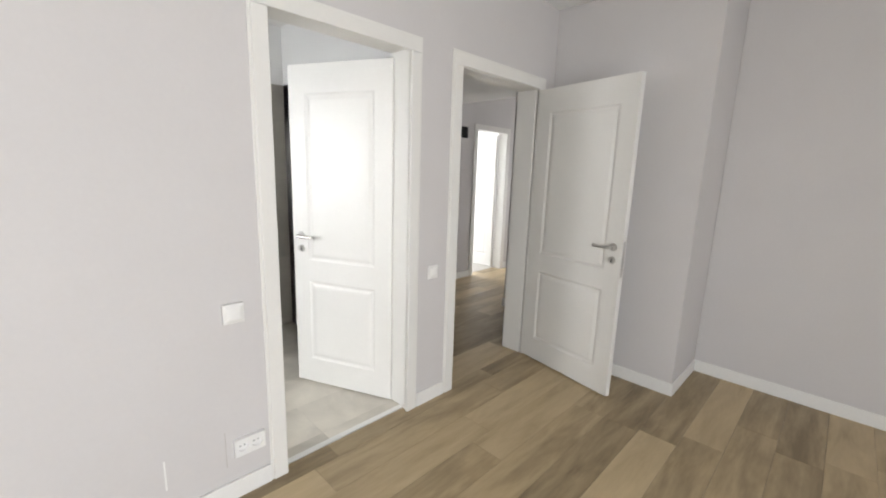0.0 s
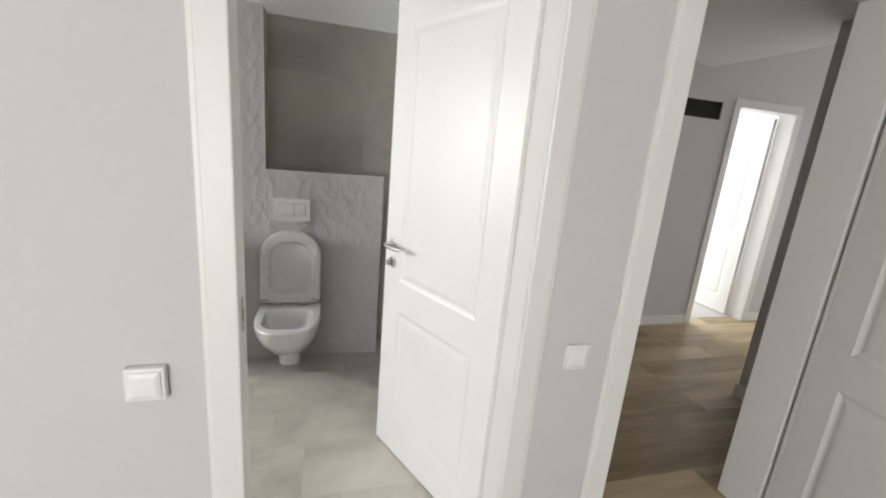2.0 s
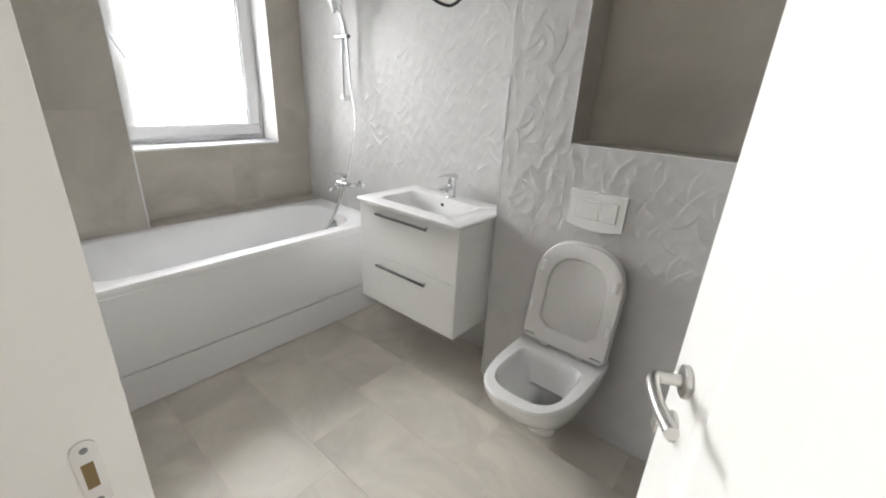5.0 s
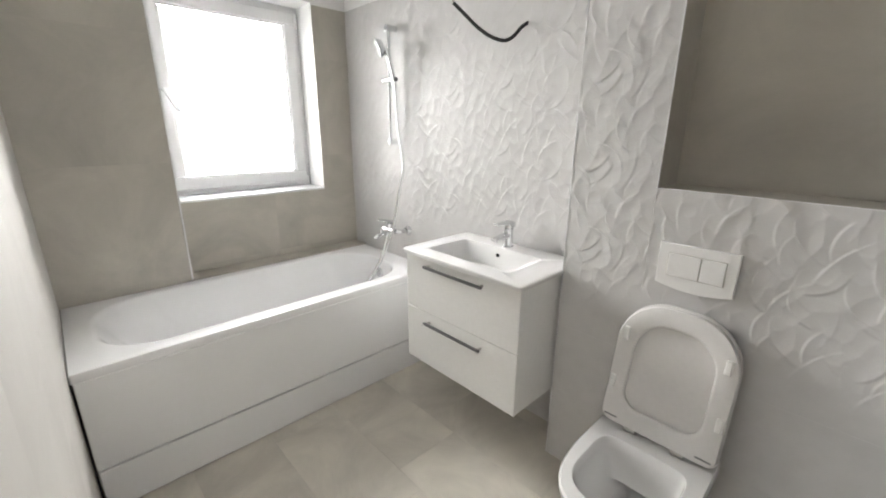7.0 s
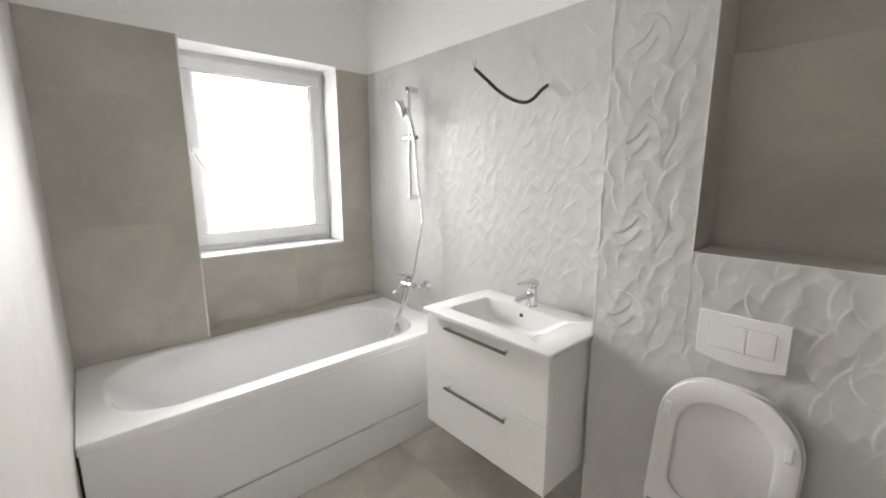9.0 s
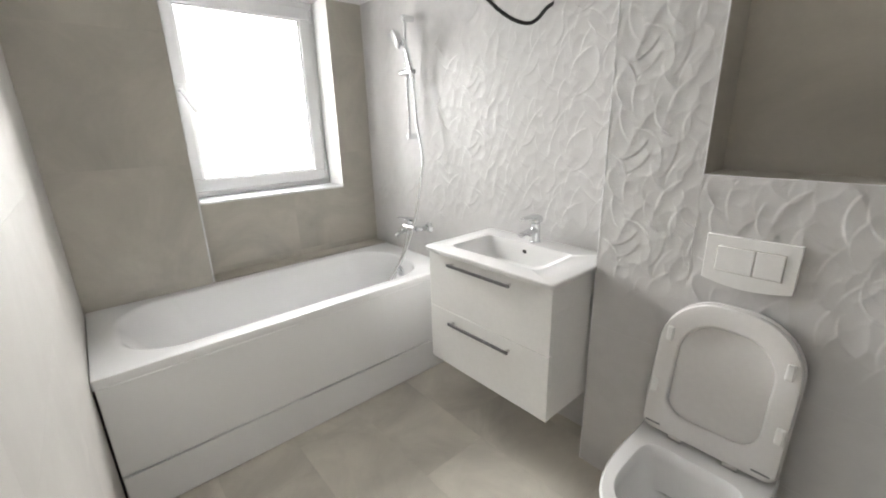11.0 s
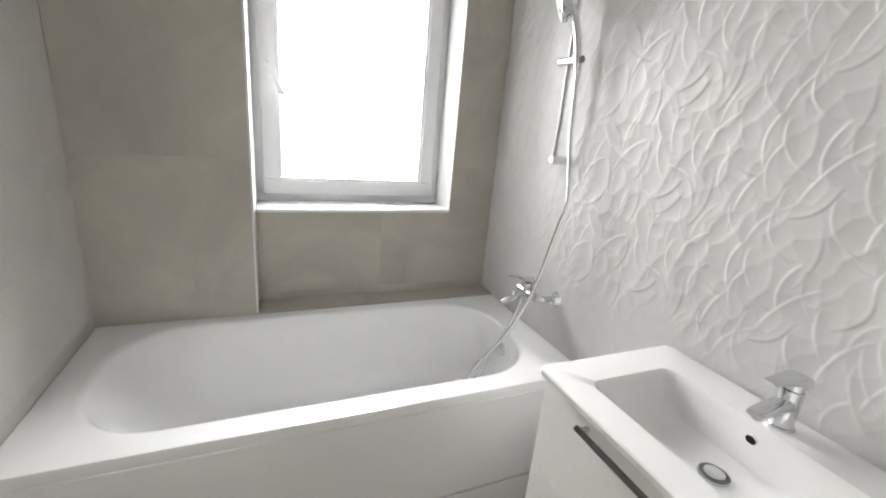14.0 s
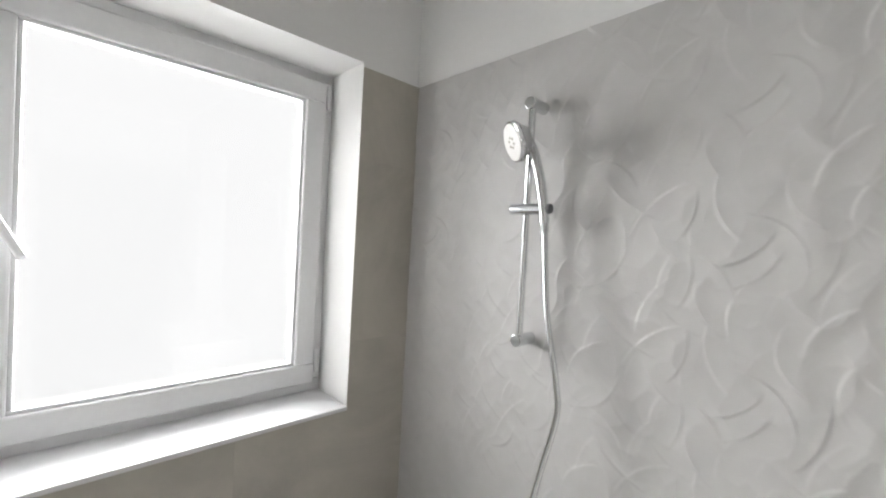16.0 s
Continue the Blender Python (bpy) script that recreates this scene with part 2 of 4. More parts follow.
# ---- measures of the flat ----
DOOR_WALL, BATH_SOUTH = 1.62, 1.805      # bedroom face, tiled bathroom face
BATH_NORTH, PREWALL = 3.495, 3.318       # tiled faces
BATH_WEST, PILLAR, BATH_EAST = -1.605, -1.485, 1.62
TILE_TOP, CEILING, BATH_CEILING = 2.152, 2.68, 2.62
T = 0.009                                 # tile thickness
HALL_NORTH = 3.59

# ---- large structure: bedroom and hall ----
bm = bmesh.new()
for x0, x1, z0, z1 in ((-2.8, 0.657, 0, CEILING), (1.505, 1.80, 0, CEILING), (2.768, 3.70, 0, CEILING), (0.657, 1.505, 2.136, CEILING), (1.80, 2.768, 2.148, CEILING)):
    box(x0, x1, DOOR_WALL, BATH_SOUTH - T, z0, z1, bm=bm)
wall_doors = structure("wall_doors", bm, PAINT, "light grey painted wall with two white doors", "wall")
bm = box(2.92, 3.70, 0.535, DOOR_WALL - 0.002, 0, CEILING)
structure("wall_projection", bm, PAINT, "light grey painted wall projection with a sharp corner", "wall")
bm = box(3.484, 3.70, -2.8, 0.533, 0, CEILING)
structure("wall_east", bm, PAINT, "light grey painted bedroom wall", "wall")
bm = bmesh.new()
for x0, x1, z0, z1 in ((-2.8, -1.95, 0, CEILING), (0.35, 3.70, 0, CEILING), (-1.95, 0.35, 0, 0.06), (-1.95, 0.35, 2.2, CEILING)):
    box(x0, x1, -3.0, -2.8, z0, z1, bm=bm)
structure("wall_south", bm, PAINT, "light grey painted bedroom wall with a window opening", "wall")
structure("wall_west", box(-3.0, -2.802, -3.0, DOOR_WALL + 0.17, 0, CEILING), PAINT, "light grey painted bedroom wall", "wall")
structure("ceiling_bedroom", box(-3.0, 3.70, -3.0, DOOR_WALL + 0.17, CEILING + 0.002, CEILING + 0.15), WHITE_PAINT, "white painted bedroom ceiling", "ceiling")
floor_bedroom = structure("floor_bedroom", box(-3.0, 7.2, -3.0, DOOR_WALL, -0.12, -0.012), SCREED, "oak plank laminate floor of the bedroom", "floor")
floor_hall = structure("floor_hall", box(1.62, 7.2, DOOR_WALL + 0.002, 3.70, -0.12, -0.012), SCREED, "oak plank laminate floor of the hall", "floor")

# hall: a lowered ceiling over the near part, a corner, and a doorway at the far wall
structure("wall_hall_corner", box(3.60, 7.2, DOOR_WALL + 0.182, 2.452, 0, CEILING), PAINT, "light grey painted hall corner", "wall")
structure("wall_hall_west", box(1.632, 1.75, BATH_SOUTH, 3.72, 0, CEILING), PAINT, "light grey painted hall wall", "wall")
bm = bmesh.new()
for x0, x1, z0, z1 in ((1.752, 3.66, 0, CEILING), (4.17, 4.30, 0, CEILING), (5.09, 7.2, 0, CEILING), (4.30, 5.09, 2.09, CEILING), (3.66, 4.17, 0, 1.91), (3.66, 4.17, 2.055, CEILING)):
    box(x0, x1, HALL_NORTH, HALL_NORTH + 0.14, z0, z1, bm=bm)
wall_hall_north = structure("wall_hall_north", bm, PAINT, "grey painted hall wall with a black recess and a doorway", "wall")
bm = bmesh.new()
for y0, y1, z0, z1 in ((2.454, 2.60, 0, CEILING), (3.40, 3.588, 0, CEILING), (2.60, 3.40, 0, 0.1), (2.60, 3.40, 1.9, CEILING)):
    box(7.0, 7.2, y0, y1, z0, z1, bm=bm)
structure("wall_hall_east", bm, PAINT, "light grey painted hall end wall with a window opening", "wall")
structure("ceiling_hall", box(1.752, 4.0, DOOR_WALL + 0.18, HALL_NORTH - 0.002, 2.32, CEILING), WHITE_PAINT, "white lowered hall ceiling", "ceiling")
structure("ceiling_hall_far", box(3.60, 7.2, DOOR_WALL + 0.18, 3.72, CEILING + 0.002, CEILING + 0.15), WHITE_PAINT, "white painted hall ceiling", "ceiling")
# the room behind the far doorway
structure("wall_far_room_west", box(3.0, 3.1, 3.74, 6.3, 0, CEILING), WHITE_PAINT, "white painted wall of the far room", "wall")
structure("wall_far_room_east", box(6.4, 6.5, 3.74, 6.3, 0, CEILING), WHITE_PAINT, "white painted wall of the far room", "wall")
bm = bmesh.new()
for a in ((3.0, 3.5, 0, CEILING), (4.9, 6.5, 0, CEILING), (3.5, 4.9, 0, 0.8), (3.5, 4.9, 2.2, CEILING)):
    box(a[0], a[1], 6.302, 6.45, a[2], a[3], bm=bm)
structure("wall_far_room_north", bm, WHITE_PAINT, "white painted wall of the far room with a window opening", "wall")
structure("ceiling_far_room", box(3.0, 6.5, 3.74, 6.45, CEILING + 0.002, CEILING + 0.1), WHITE_PAINT, "white ceiling of the far room", "ceiling")
structure("floor_far_room", box(3.0, 6.5, 3.702, 6.45, -0.12, 0.0), PALE_TILE, "pale tiled floor of the far room", "floor")

# ---- large structure: bathroom ----
floor_bath = structure("floor_bathroom", box(-1.9, 1.63, DOOR_WALL + 0.004, 3.70, -0.11, -T - 0.001), GROUT, "grey cement-look tiled bathroom floor", "floor")
bm = bmesh.new()
for y0, y1, z0, z1 in ((1.65, 2.363, 0, BATH_CEILING), (3.258, 3.70, 0, BATH_CEILING), (2.363, 3.258, 0, 1.029), (2.363, 3.258, 2.167, BATH_CEILING)):
    box(-1.98, BATH_WEST - T, y0, y1, z0, z1, bm=bm)
wall_window = structure("wall_window", bm, WHITE_PAINT, "bathroom window wall, taupe tiles below white plaster", "wall")
wall_pillar = structure("wall_pillar", box(BATH_WEST - T + 0.001, PILLAR - T, BATH_SOUTH - T, 2.363 - 0.004, 0, TILE_TOP - 0.003), GROUT, "taupe tiled pillar beside the window", "pillar")
structure("wall_pillar_plaster", box(BATH_WEST - T + 0.001, PILLAR - T + 0.004, BATH_SOUTH - T, 2.363 - 0.004, TILE_TOP, BATH_CEILING), WHITE_PAINT, "white plaster above the tiled pillar", "wall")
ledge = structure("wall_ledge", box(BATH_WEST - T + 0.001, PILLAR - 0.004, 2.361, BATH_NORTH - T, 0.30, 0.607), GROUT, "taupe tiled ledge behind the bathtub", "ledge")
wall_north = structure("wall_north", box(-1.98, 1.75, BATH_NORTH + 0.002, 3.70, 0, BATH_CEILING), WHITE_PAINT, "bathroom wall, pale leaf-relief tiles below white plaster", "wall")
wall_east = structure("wall_bath_east", box(BATH_EAST, 1.630, BATH_SOUTH - T + 0.001, BATH_NORTH, 0, BATH_CEILING), WHITE_PAINT, "bathroom wall with taupe tiles below white plaster", "wall")
wall_south_bath = structure("wall_bath_south", box(-1.60, 0.62, BATH_SOUTH - T + 0.0005, BATH_SOUTH - T + 0.003, 0, BATH_CEILING), WHITE_PAINT, "bathroom side of the door wall, tiled below white plaster", "wall")
structure("ceiling_bathroom", box(-1.98, 1.75, DOOR_WALL + 0.172, 3.70, BATH_CEILING + 0.002, BATH_CEILING + 0.15), WHITE_PAINT, "white painted bathroom ceiling", "ceiling")
# half-height installation wall with a full-height column
bm = bmesh.new()
box(0.236, 0.526, PREWALL + T, BATH_NORTH, 0, TILE_TOP - 0.001, bm=bm)
box(0.5262, 1.245, PREWALL + T, BATH_NORTH, 0, 1.242, bm=bm)
prewall = structure("wall_installation", bm, GROUT, "boxed-out toilet wall with relief tiles, a column and a deep shelf", "wall")

# ---- baseboards ----


def baseboard(x0, x1, y0, y1):
    structure("baseboard", box(x0, x1, y0, y1, 0.0, 0.090, 0.003), TRIM_WHITE, "white painted baseboard", "baseboard")


B = 0.014
baseboard(-2.8, 0.623, DOOR_WALL - B, DOOR_WALL - 0.001)
baseboard(1.541, 1.776, DOOR_WALL - B, DOOR_WALL - 0.001)
baseboard(2.795, 2.92 - B, DOOR_WALL - B, DOOR_WALL - 0.003)
baseboard(2.92 - B, 2.919, 0.535 - B, DOOR_WALL - 0.003)
baseboard(2.921, 3.484 - B, 0.535 - B, 0.534)
baseboard(3.484 - B, 3.483, -2.8, 0.534)
baseboard(3.60 - B, 3.599, DOOR_WALL + 0.184, 2.452 + B)
baseboard(3.601, 7.0, 2.4525, 2.452 + B)
baseboard(1.752, 4.288, HALL_NORTH - B, HALL_NORTH - 0.001)
baseboard(5.10, 7.0, HALL_NORTH - B, HALL_NORTH - 0.001)

# ---- window ----
WY0, WY1, WZ0, WZ1 = 2.366, 3.255, 1.032, 2.164
window = new("window_1")
tagged(window, "white framed tilt window, glowing with daylight", "window", "", "structure")


def ring_frame(x0, x1, y0, y1, z0, z1, w, bevel=0.004):
    bm = bmesh.new()
    box(x0, x1, y0, y1, z0, z0 + w, bevel, bm)
    box(x0, x1, y0, y1, z1 - w, z1, bevel, bm)
    box(x0, x1, y0, y0 + w, z0 + w, z1 - w, bevel, bm)
    box(x0, x1, y1 - w, y1, z0 + w, z1 - w, bevel, bm)
    return bm


part("window_frame", ring_frame(-1.87, -1.805, WY0 - 0.002, WY1 + 0.002, WZ0 - 0.002, WZ1 + 0.002, 0.045), PVC, window)
part("sash", ring_frame(-1.86, -1.785, WY0 + 0.030, WY1 - 0.030, WZ0 + 0.032, WZ1 - 0.032, 0.072, 0.006), PVC, window)
part("glazing_bead", ring_frame(-1.83, -1.795, WY0 + 0.100, WY1 - 0.100, WZ0 + 0.102, WZ1 - 0.102, 0.012, 0.004), PVC, window)
pane = part("pane", box(-1.832, -1.826, WY0 + 0.104, WY1 - 0.104, WZ0 + 0.106, WZ1 - 0.106), GLASS, window)
pane.visible_shadow = False
# smooth white reveals and sill
bm = bmesh.new()
box(-1.87, BATH_WEST + 0.001, WY1 + 0.0005, WY1 + 0.0025, WZ0 + 0.002, WZ1, bm=bm)
box(-1.87, BATH_WEST + 0.001, WY0 - 0.0025, WY1 + 0.0025, WZ1 + 0.0005, WZ1 + 0.0025, bm=bm)
part("reveal", bm, WHITE_PAINT, window)
part("window_sill", box(-1.81, BATH_WEST + 0.006, WY0 - 0.002, WY1 + 0.002, WZ0 - 0.012, WZ0 + 0.002, 0.003), PVC, window)
bm = box(-1.787, -1.779, 2.418, 2.448, 1.585, 1.66, 0.003)
handle = part("window_handle", bm, PVC, window)
bm = cylinder((-1.78, 2.433, 1.622), (-1.745, 2.433, 1.622), 0.011)
join(bm, box(-0.009, 0.009, -0.010, 0.010, -0.128, 0.012, 0.006), Matrix.Translation((-1.742, 2.433, 1.622)) @ Euler((radians(26), 0, 0)).to_matrix().to_4x4())
part("lever", bm, PVC, handle, smooth=False)
for z in (1.10, 2.04):
    part("hinge_cover", cylinder((-1.788, 3.236, z), (-1.788, 3.236, z + 0.085), 0.009, 12, bevel=0.003), PVC, window)

bm = bmesh.new()
bm.faces.new([bm.verts.new(p) for p in ((-6, -6, -6), (-6, 12, -6), (-6, 12, 9), (-6, -6, 9))])
structure("backdrop", bm, bright, "plain white overcast sky outside the window", "sky")

# ---- doors ----


def panel_faces(bm, w, h, y, out, panels, margin):
    """One face of a leaf at depth y: flat stiles and rails, and fielded panels with a moulded groove."""
    xs = [0, margin, w - margin, w]
    zs = [0] + [z for p in panels for z in p] + [h]
    for i in range(3):
        for j in range(len(zs) - 1):
            x0, x1, z0, z1 = xs[i], xs[i + 1], zs[j], zs[j + 1]
            if i == 1 and j % 2 == 1:
                prev = None
                for inset, depth in ((0, 0), (0.006, 0.003), (0.014, 0.0055), (0.022, 0.0055), (0.036, 0.002), (0.048, 0.001)):
                    ring = [bm.verts.new((a, y - out * depth, c)) for a, c in ((x0 + inset, z0 + inset), (x1 - inset, z0 + inset), (x1 - inset, z1 - inset), (x0 + inset, z1 - inset))]
                    if prev:
                        for k in range(4):
                            bm.faces.new((prev[k], prev[(k + 1) % 4], ring[(k + 1) % 4], ring[k]))
                    prev = ring
                bm.faces.new(prev)
            else:
                bm.faces.new([bm.verts.new((a, y, c)) for a, c in ((x0, z0), (x1, z0), (x1, z1), (x0, z1))])


def leaf_mesh(w, h, t, panels, margin=0.115):
    bm = bmesh.new()
    panel_faces(bm, w, h, 0.0, -1, panels, margin)
    panel_faces(bm, w, h, t, 1, panels, margin)
    for a, b in (((0, 0), (w, 0)), ((w, 0), (w, h)), ((w, h), (0, h)), ((0, h), (0, 0))):
        bm.faces.new([bm.verts.new(p) for p in ((a[0], 0, a[1]), (b[0], 0, b[1]), (b[0], t, b[1]), (a[0], t, a[1]))])
    bmesh.ops.remove_doubles(bm, verts=bm.verts[:], dist=0.0004)
    bmesh.ops.recalc_face_normals(bm, faces=bm.faces[:])
    return bm


def lever_handle(door, x, z, t, toward):
    """A lever on both faces of a leaf, with round roses and key roses; toward: the way the lever points along the leaf."""
    for y, s in ((0.0, -1), (t, 1)):
        bm = cylinder((x, y, z), (x, y + s * 0.009, z), 0.025, 32, bevel=0.002)
        join(bm, cylinder((x, y, z), (x, y + s * 0.045, z), 0.0095, 16))
        h = part("door_handle", bm, STEEL, door, "satin steel door handle")
        pts = [(x, y + s * 0.045, z), (x + toward * 0.02, y + s * 0.052, z), (x + toward * 0.07, y + s * 0.052, z - 0.002), (x + toward * 0.122, y + s * 0.048, z + 0.002)]
        part("lever", tube(pts, 0.0095, 12, 5), STEEL, h, smooth=True)
        k = part("key_rose", cylinder((x, y, z - 0.085), (x, y + s * 0.008, z - 0.085), 0.024, 32, bevel=0.002), STEEL, door, "satin steel key rose")
        # Solid near-black patch paints the shaded keyhole.
        part("keyhole", box(x - 0.004, x + 0.004, min(y, y + s * 0.009), max(y, y + s * 0.009), z - 0.098, z - 0.075, 0.001), HOLE_SHADE, k)


def door_frame(name, x0, x1, top, label, stop_side):
    """Lining through the wall with casings on the room side. stop_side: -1 when the leaf sits on the far side of the stop."""
    f = new(name)
    tagged(f, label, "door", "", "structure")
    near = stop_side < 0
    y0, y1, c = DOOR_WALL, BATH_SOUTH + 0.002, 0.080 if near else 0.085
    front = y0 - 0.016
    for side, a, b in (("left", x0 - c, x0), ("right", x1, x1 + c)):
        bm = box(a + (0.012 if side == "left" else 0), b - (0 if side == "left" else 0.012), front, y0 - 0.0005, 0, top, 0.004)
        box(a, b, front + 0.008, y0 - 0.0006, 0, top + c - 0.004, 0.002, bm)
        part("casing", bm, DOOR_WHITE, f)
    bm = box(x0 - c + 0.012, x1 + c - 0.012, front, y0 - 0.0005, top + 0.001, top + c - 0.012, 0.004)
    box(x0 - c + 0.0005, x1 + c - 0.0005, front + 0.0085, y0 - 0.0007, top + 0.002, top + c, 0.002, bm)
    part("casing", bm, DOOR_WHITE, f)
    r = 0.021 if near else 0.036
    # lining
    part("lining", box(x0 - r - 0.024, x0 - r, y0, y1, 0, top + r, 0.001), DOOR_WHITE, f)
    part("lining", box(x1 + r, x1 + r + 0.024, y0, y1, 0, top + r, 0.001), DOOR_WHITE, f)
    part("lining", box(x0 - r - 0.024, x1 + r + 0.024, y0, y1, top + r + 0.0005, top + r + 0.024, 0.001), DOOR_WHITE, f)
    # stops, with a rubber strip set in the groove behind the casing
    g0, g1 = (y0 + 0.001, y0 + 0.015) if near else (y0 + 0.001, y0 + 0.013)
    p0, p1 = (y0 + 0.0155, y0 + 0.036) if near else (y0 + 0.014, y1)
    d, e = (0.009, 0.014) if near else (0.0, 0.018)
    for a, b in ((x0 - r + 0.0005, x0 - d), (x1 + d, x1 + r - 0.0005)):
        part("stop", box(a, b, p0, p1, 0, top, 0.004), DOOR_WHITE, f)
    part("stop", box(x0 - r + 0.0005, x1 + r - 0.0005, p0, p1, top + 0.0005 + d, top + r - 0.0005, 0.004), DOOR_WHITE, f)
    for a, b in ((x0 - r + 0.001, x0 - e), (x1 + e, x1 + r - 0.001)):
        part("seal", box(a, b, g0, g1, 0, top, 0.002), SEAL, f, "grey rubber door seal")
    part("seal", box(x0, x1, g0, g1, top + e, top + r - 0.001, 0.002), SEAL, f, "grey rubber door seal")
    return f


PANELS = ((0.17, 0.72), (0.86, 1.90))
LEAF_H, LEAF_T = 2.066, 0.040


def hung_leaf(door, hinge, free, w, outward, handle_z):
    """A leaf from its hinge edge to its free edge; outward: the side of the line on which its thickness lies."""
    turn = math.degrees(math.atan2(free[1] - hinge[1], free[0] - hinge[0]))
    m = pose(hinge[0], hinge[1], 0.012, 0, 0, turn)
    if outward < 0:
        m = m @ Matrix.Translation((0, -LEAF_T, 0))
    leaf = part("door_leaf", leaf_mesh(w, LEAF_H, LEAF_T, PANELS), DOOR_WHITE, door)
    leaf.matrix_world = m
    lever_handle(leaf, w - 0.062, handle_z, LEAF_T, -1)
    part("lock_plate", box(w - 0.001, w + 0.0025, 0.010, 0.030, handle_z - 0.19, handle_z + 0.045, 0.001), STEEL, leaf, "satin steel lock plate on the leaf edge")
    return leaf


door_bath = door_frame("door_1", 0.704, 1.458, 2.089, "open white panelled bathroom door with steel handle", -1)
leaf_bath = hung_leaf(door_bath, (1.460, 1.772), (1.162, 2.427), 0.719, -1, 1.02)
bm = cylinder((0.653, LEAF_T + 0.006, 0.937), (0.653, LEAF_T + 0.030, 0.937), 0.003, 10)
join(bm, box(0.642, 0.664, LEAF_T + 0.028, LEAF_T + 0.031, 0.926, 0.948, 0.001))
part("key", bm, STEEL, leaf_bath, "steel key in the lock")
for z in (0.25, 1.95):
    part("hinge", cylinder((1.475, 1.79, z), (1.475, 1.79, z + 0.10), 0.008, 12, bevel=0.002), STEEL, door_bath, "satin steel hinge")
bm = loft([[(x, y, z) for y, z in rounded(1.757, 0.970, 0.0125, 0.052, 0.0122, 8)] for x in (0.6825, 0.6850)], True, True)
strike = part("strike_plate", bm, STEEL, door_bath, "satin steel strike plate")
for z in (0.931, 1.009):
    part("screw", cylinder((0.6850, 1.757, z), (0.6857, 1.757, z), 0.0042, 12), DARK_STEEL, strike)
# Dark brown patch drawn flat on the strike plate where the latch hole is.
part("latch_hole", box(0.6851, 0.6856, 1.750, 1.762, 0.952, 0.990), LATCH_BROWN, strike)
part("threshold_strip", box(0.686, 1.476, 1.668, 1.70, -0.006, 0.003, 0.002), TRIM_WHITE, door_bath, "pale threshold strip")

door_hall = door_frame("door_2", 1.862, 2.705, 2.086, "open white panelled bedroom door with steel handle", 1)
leaf_hall = hung_leaf(door_hall, (2.703, 1.603), (2.548, 0.832), 0.79, 1, 1.015)
for z in (0.25, 1.85):
    part("hinge", cylinder((2.716, 1.597, z), (2.716, 1.597, z + 0.10), 0.008, 12, bevel=0.002), STEEL, door_hall, "satin steel hinge")

door_far = new("door_3")
tagged(door_far, "white far doorway with its leaf standing open", "door", "", "structure")
for a, b in ((4.29, 4.36), (5.03, 5.10)):
    part("casing", box(a, b, HALL_NORTH - 0.014, HALL_NORTH - 0.0005, 0, 2.035, 0.003), DOOR_WHITE, door_far)
part("casing", box(4.29, 5.10, HALL_NORTH - 0.014, HALL_NORTH - 0.0005, 2.036, 2.11, 0.003), DOOR_WHITE, door_far)
for a, b in ((4.335, 4.36), (5.03, 5.055)):
    part("lining", box(a, b, HALL_NORTH, HALL_NORTH + 0.145, 0, 2.035), DOOR_WHITE, door_far)
part("lining", box(4.335, 5.055, HALL_NORTH, HALL_NORTH + 0.145, 2.036, 2.06), DOOR_WHITE, door_far)
leaf_far = part("door_leaf", leaf_mesh(0.70, 2.0, LEAF_T, ((0.17, 0.72), (0.86, 1.85))), DOOR_WHITE, door_far)
leaf_far.matrix_world = pose(5.028, HALL_NORTH + 0.15, 0.012, 0, 0, 91)
lever_handle(leaf_far, 0.64, 1.02, LEAF_T, -1)

recess = new("wall_recess")
tagged(recess, "black rectangular hollow high in the hall wall", "recess", "", "structure")
# Opening is filled with a near-black block for its shaded inside.
part("hollow", box(3.662, 4.168, HALL_NORTH + 0.012, HALL_NORTH + 0.136, 1.912, 2.053), HOLE_SHADE, recess)

# ---- switches and sockets ----


def light_switch(x, z, depth, w=0.084, label="white light switch on the grey wall"):
    """A square plate with one wide, gently bowed rocker."""
    s = thing("light_switch", label, "switch", pose(x, DOOR_WALL, z))
    part("plate", box(-w / 2, w / 2, -depth, -0.0003, -0.042, 0.042, 0.004), PLASTIC, s)
    h = w / 2 - 0.008
    rings = [[(a * k, -depth - e, c * k) for a, c in rounded(0, 0, h, 0.034, 0.004, 5)] for k, e in ((1.0, -0.001), (1.0, 0.0025), (0.96, 0.004), (0.6, 0.0058), (0.2, 0.0062))]
    part("rocker", loft(rings, False, True), PLASTIC, s, smooth=True)


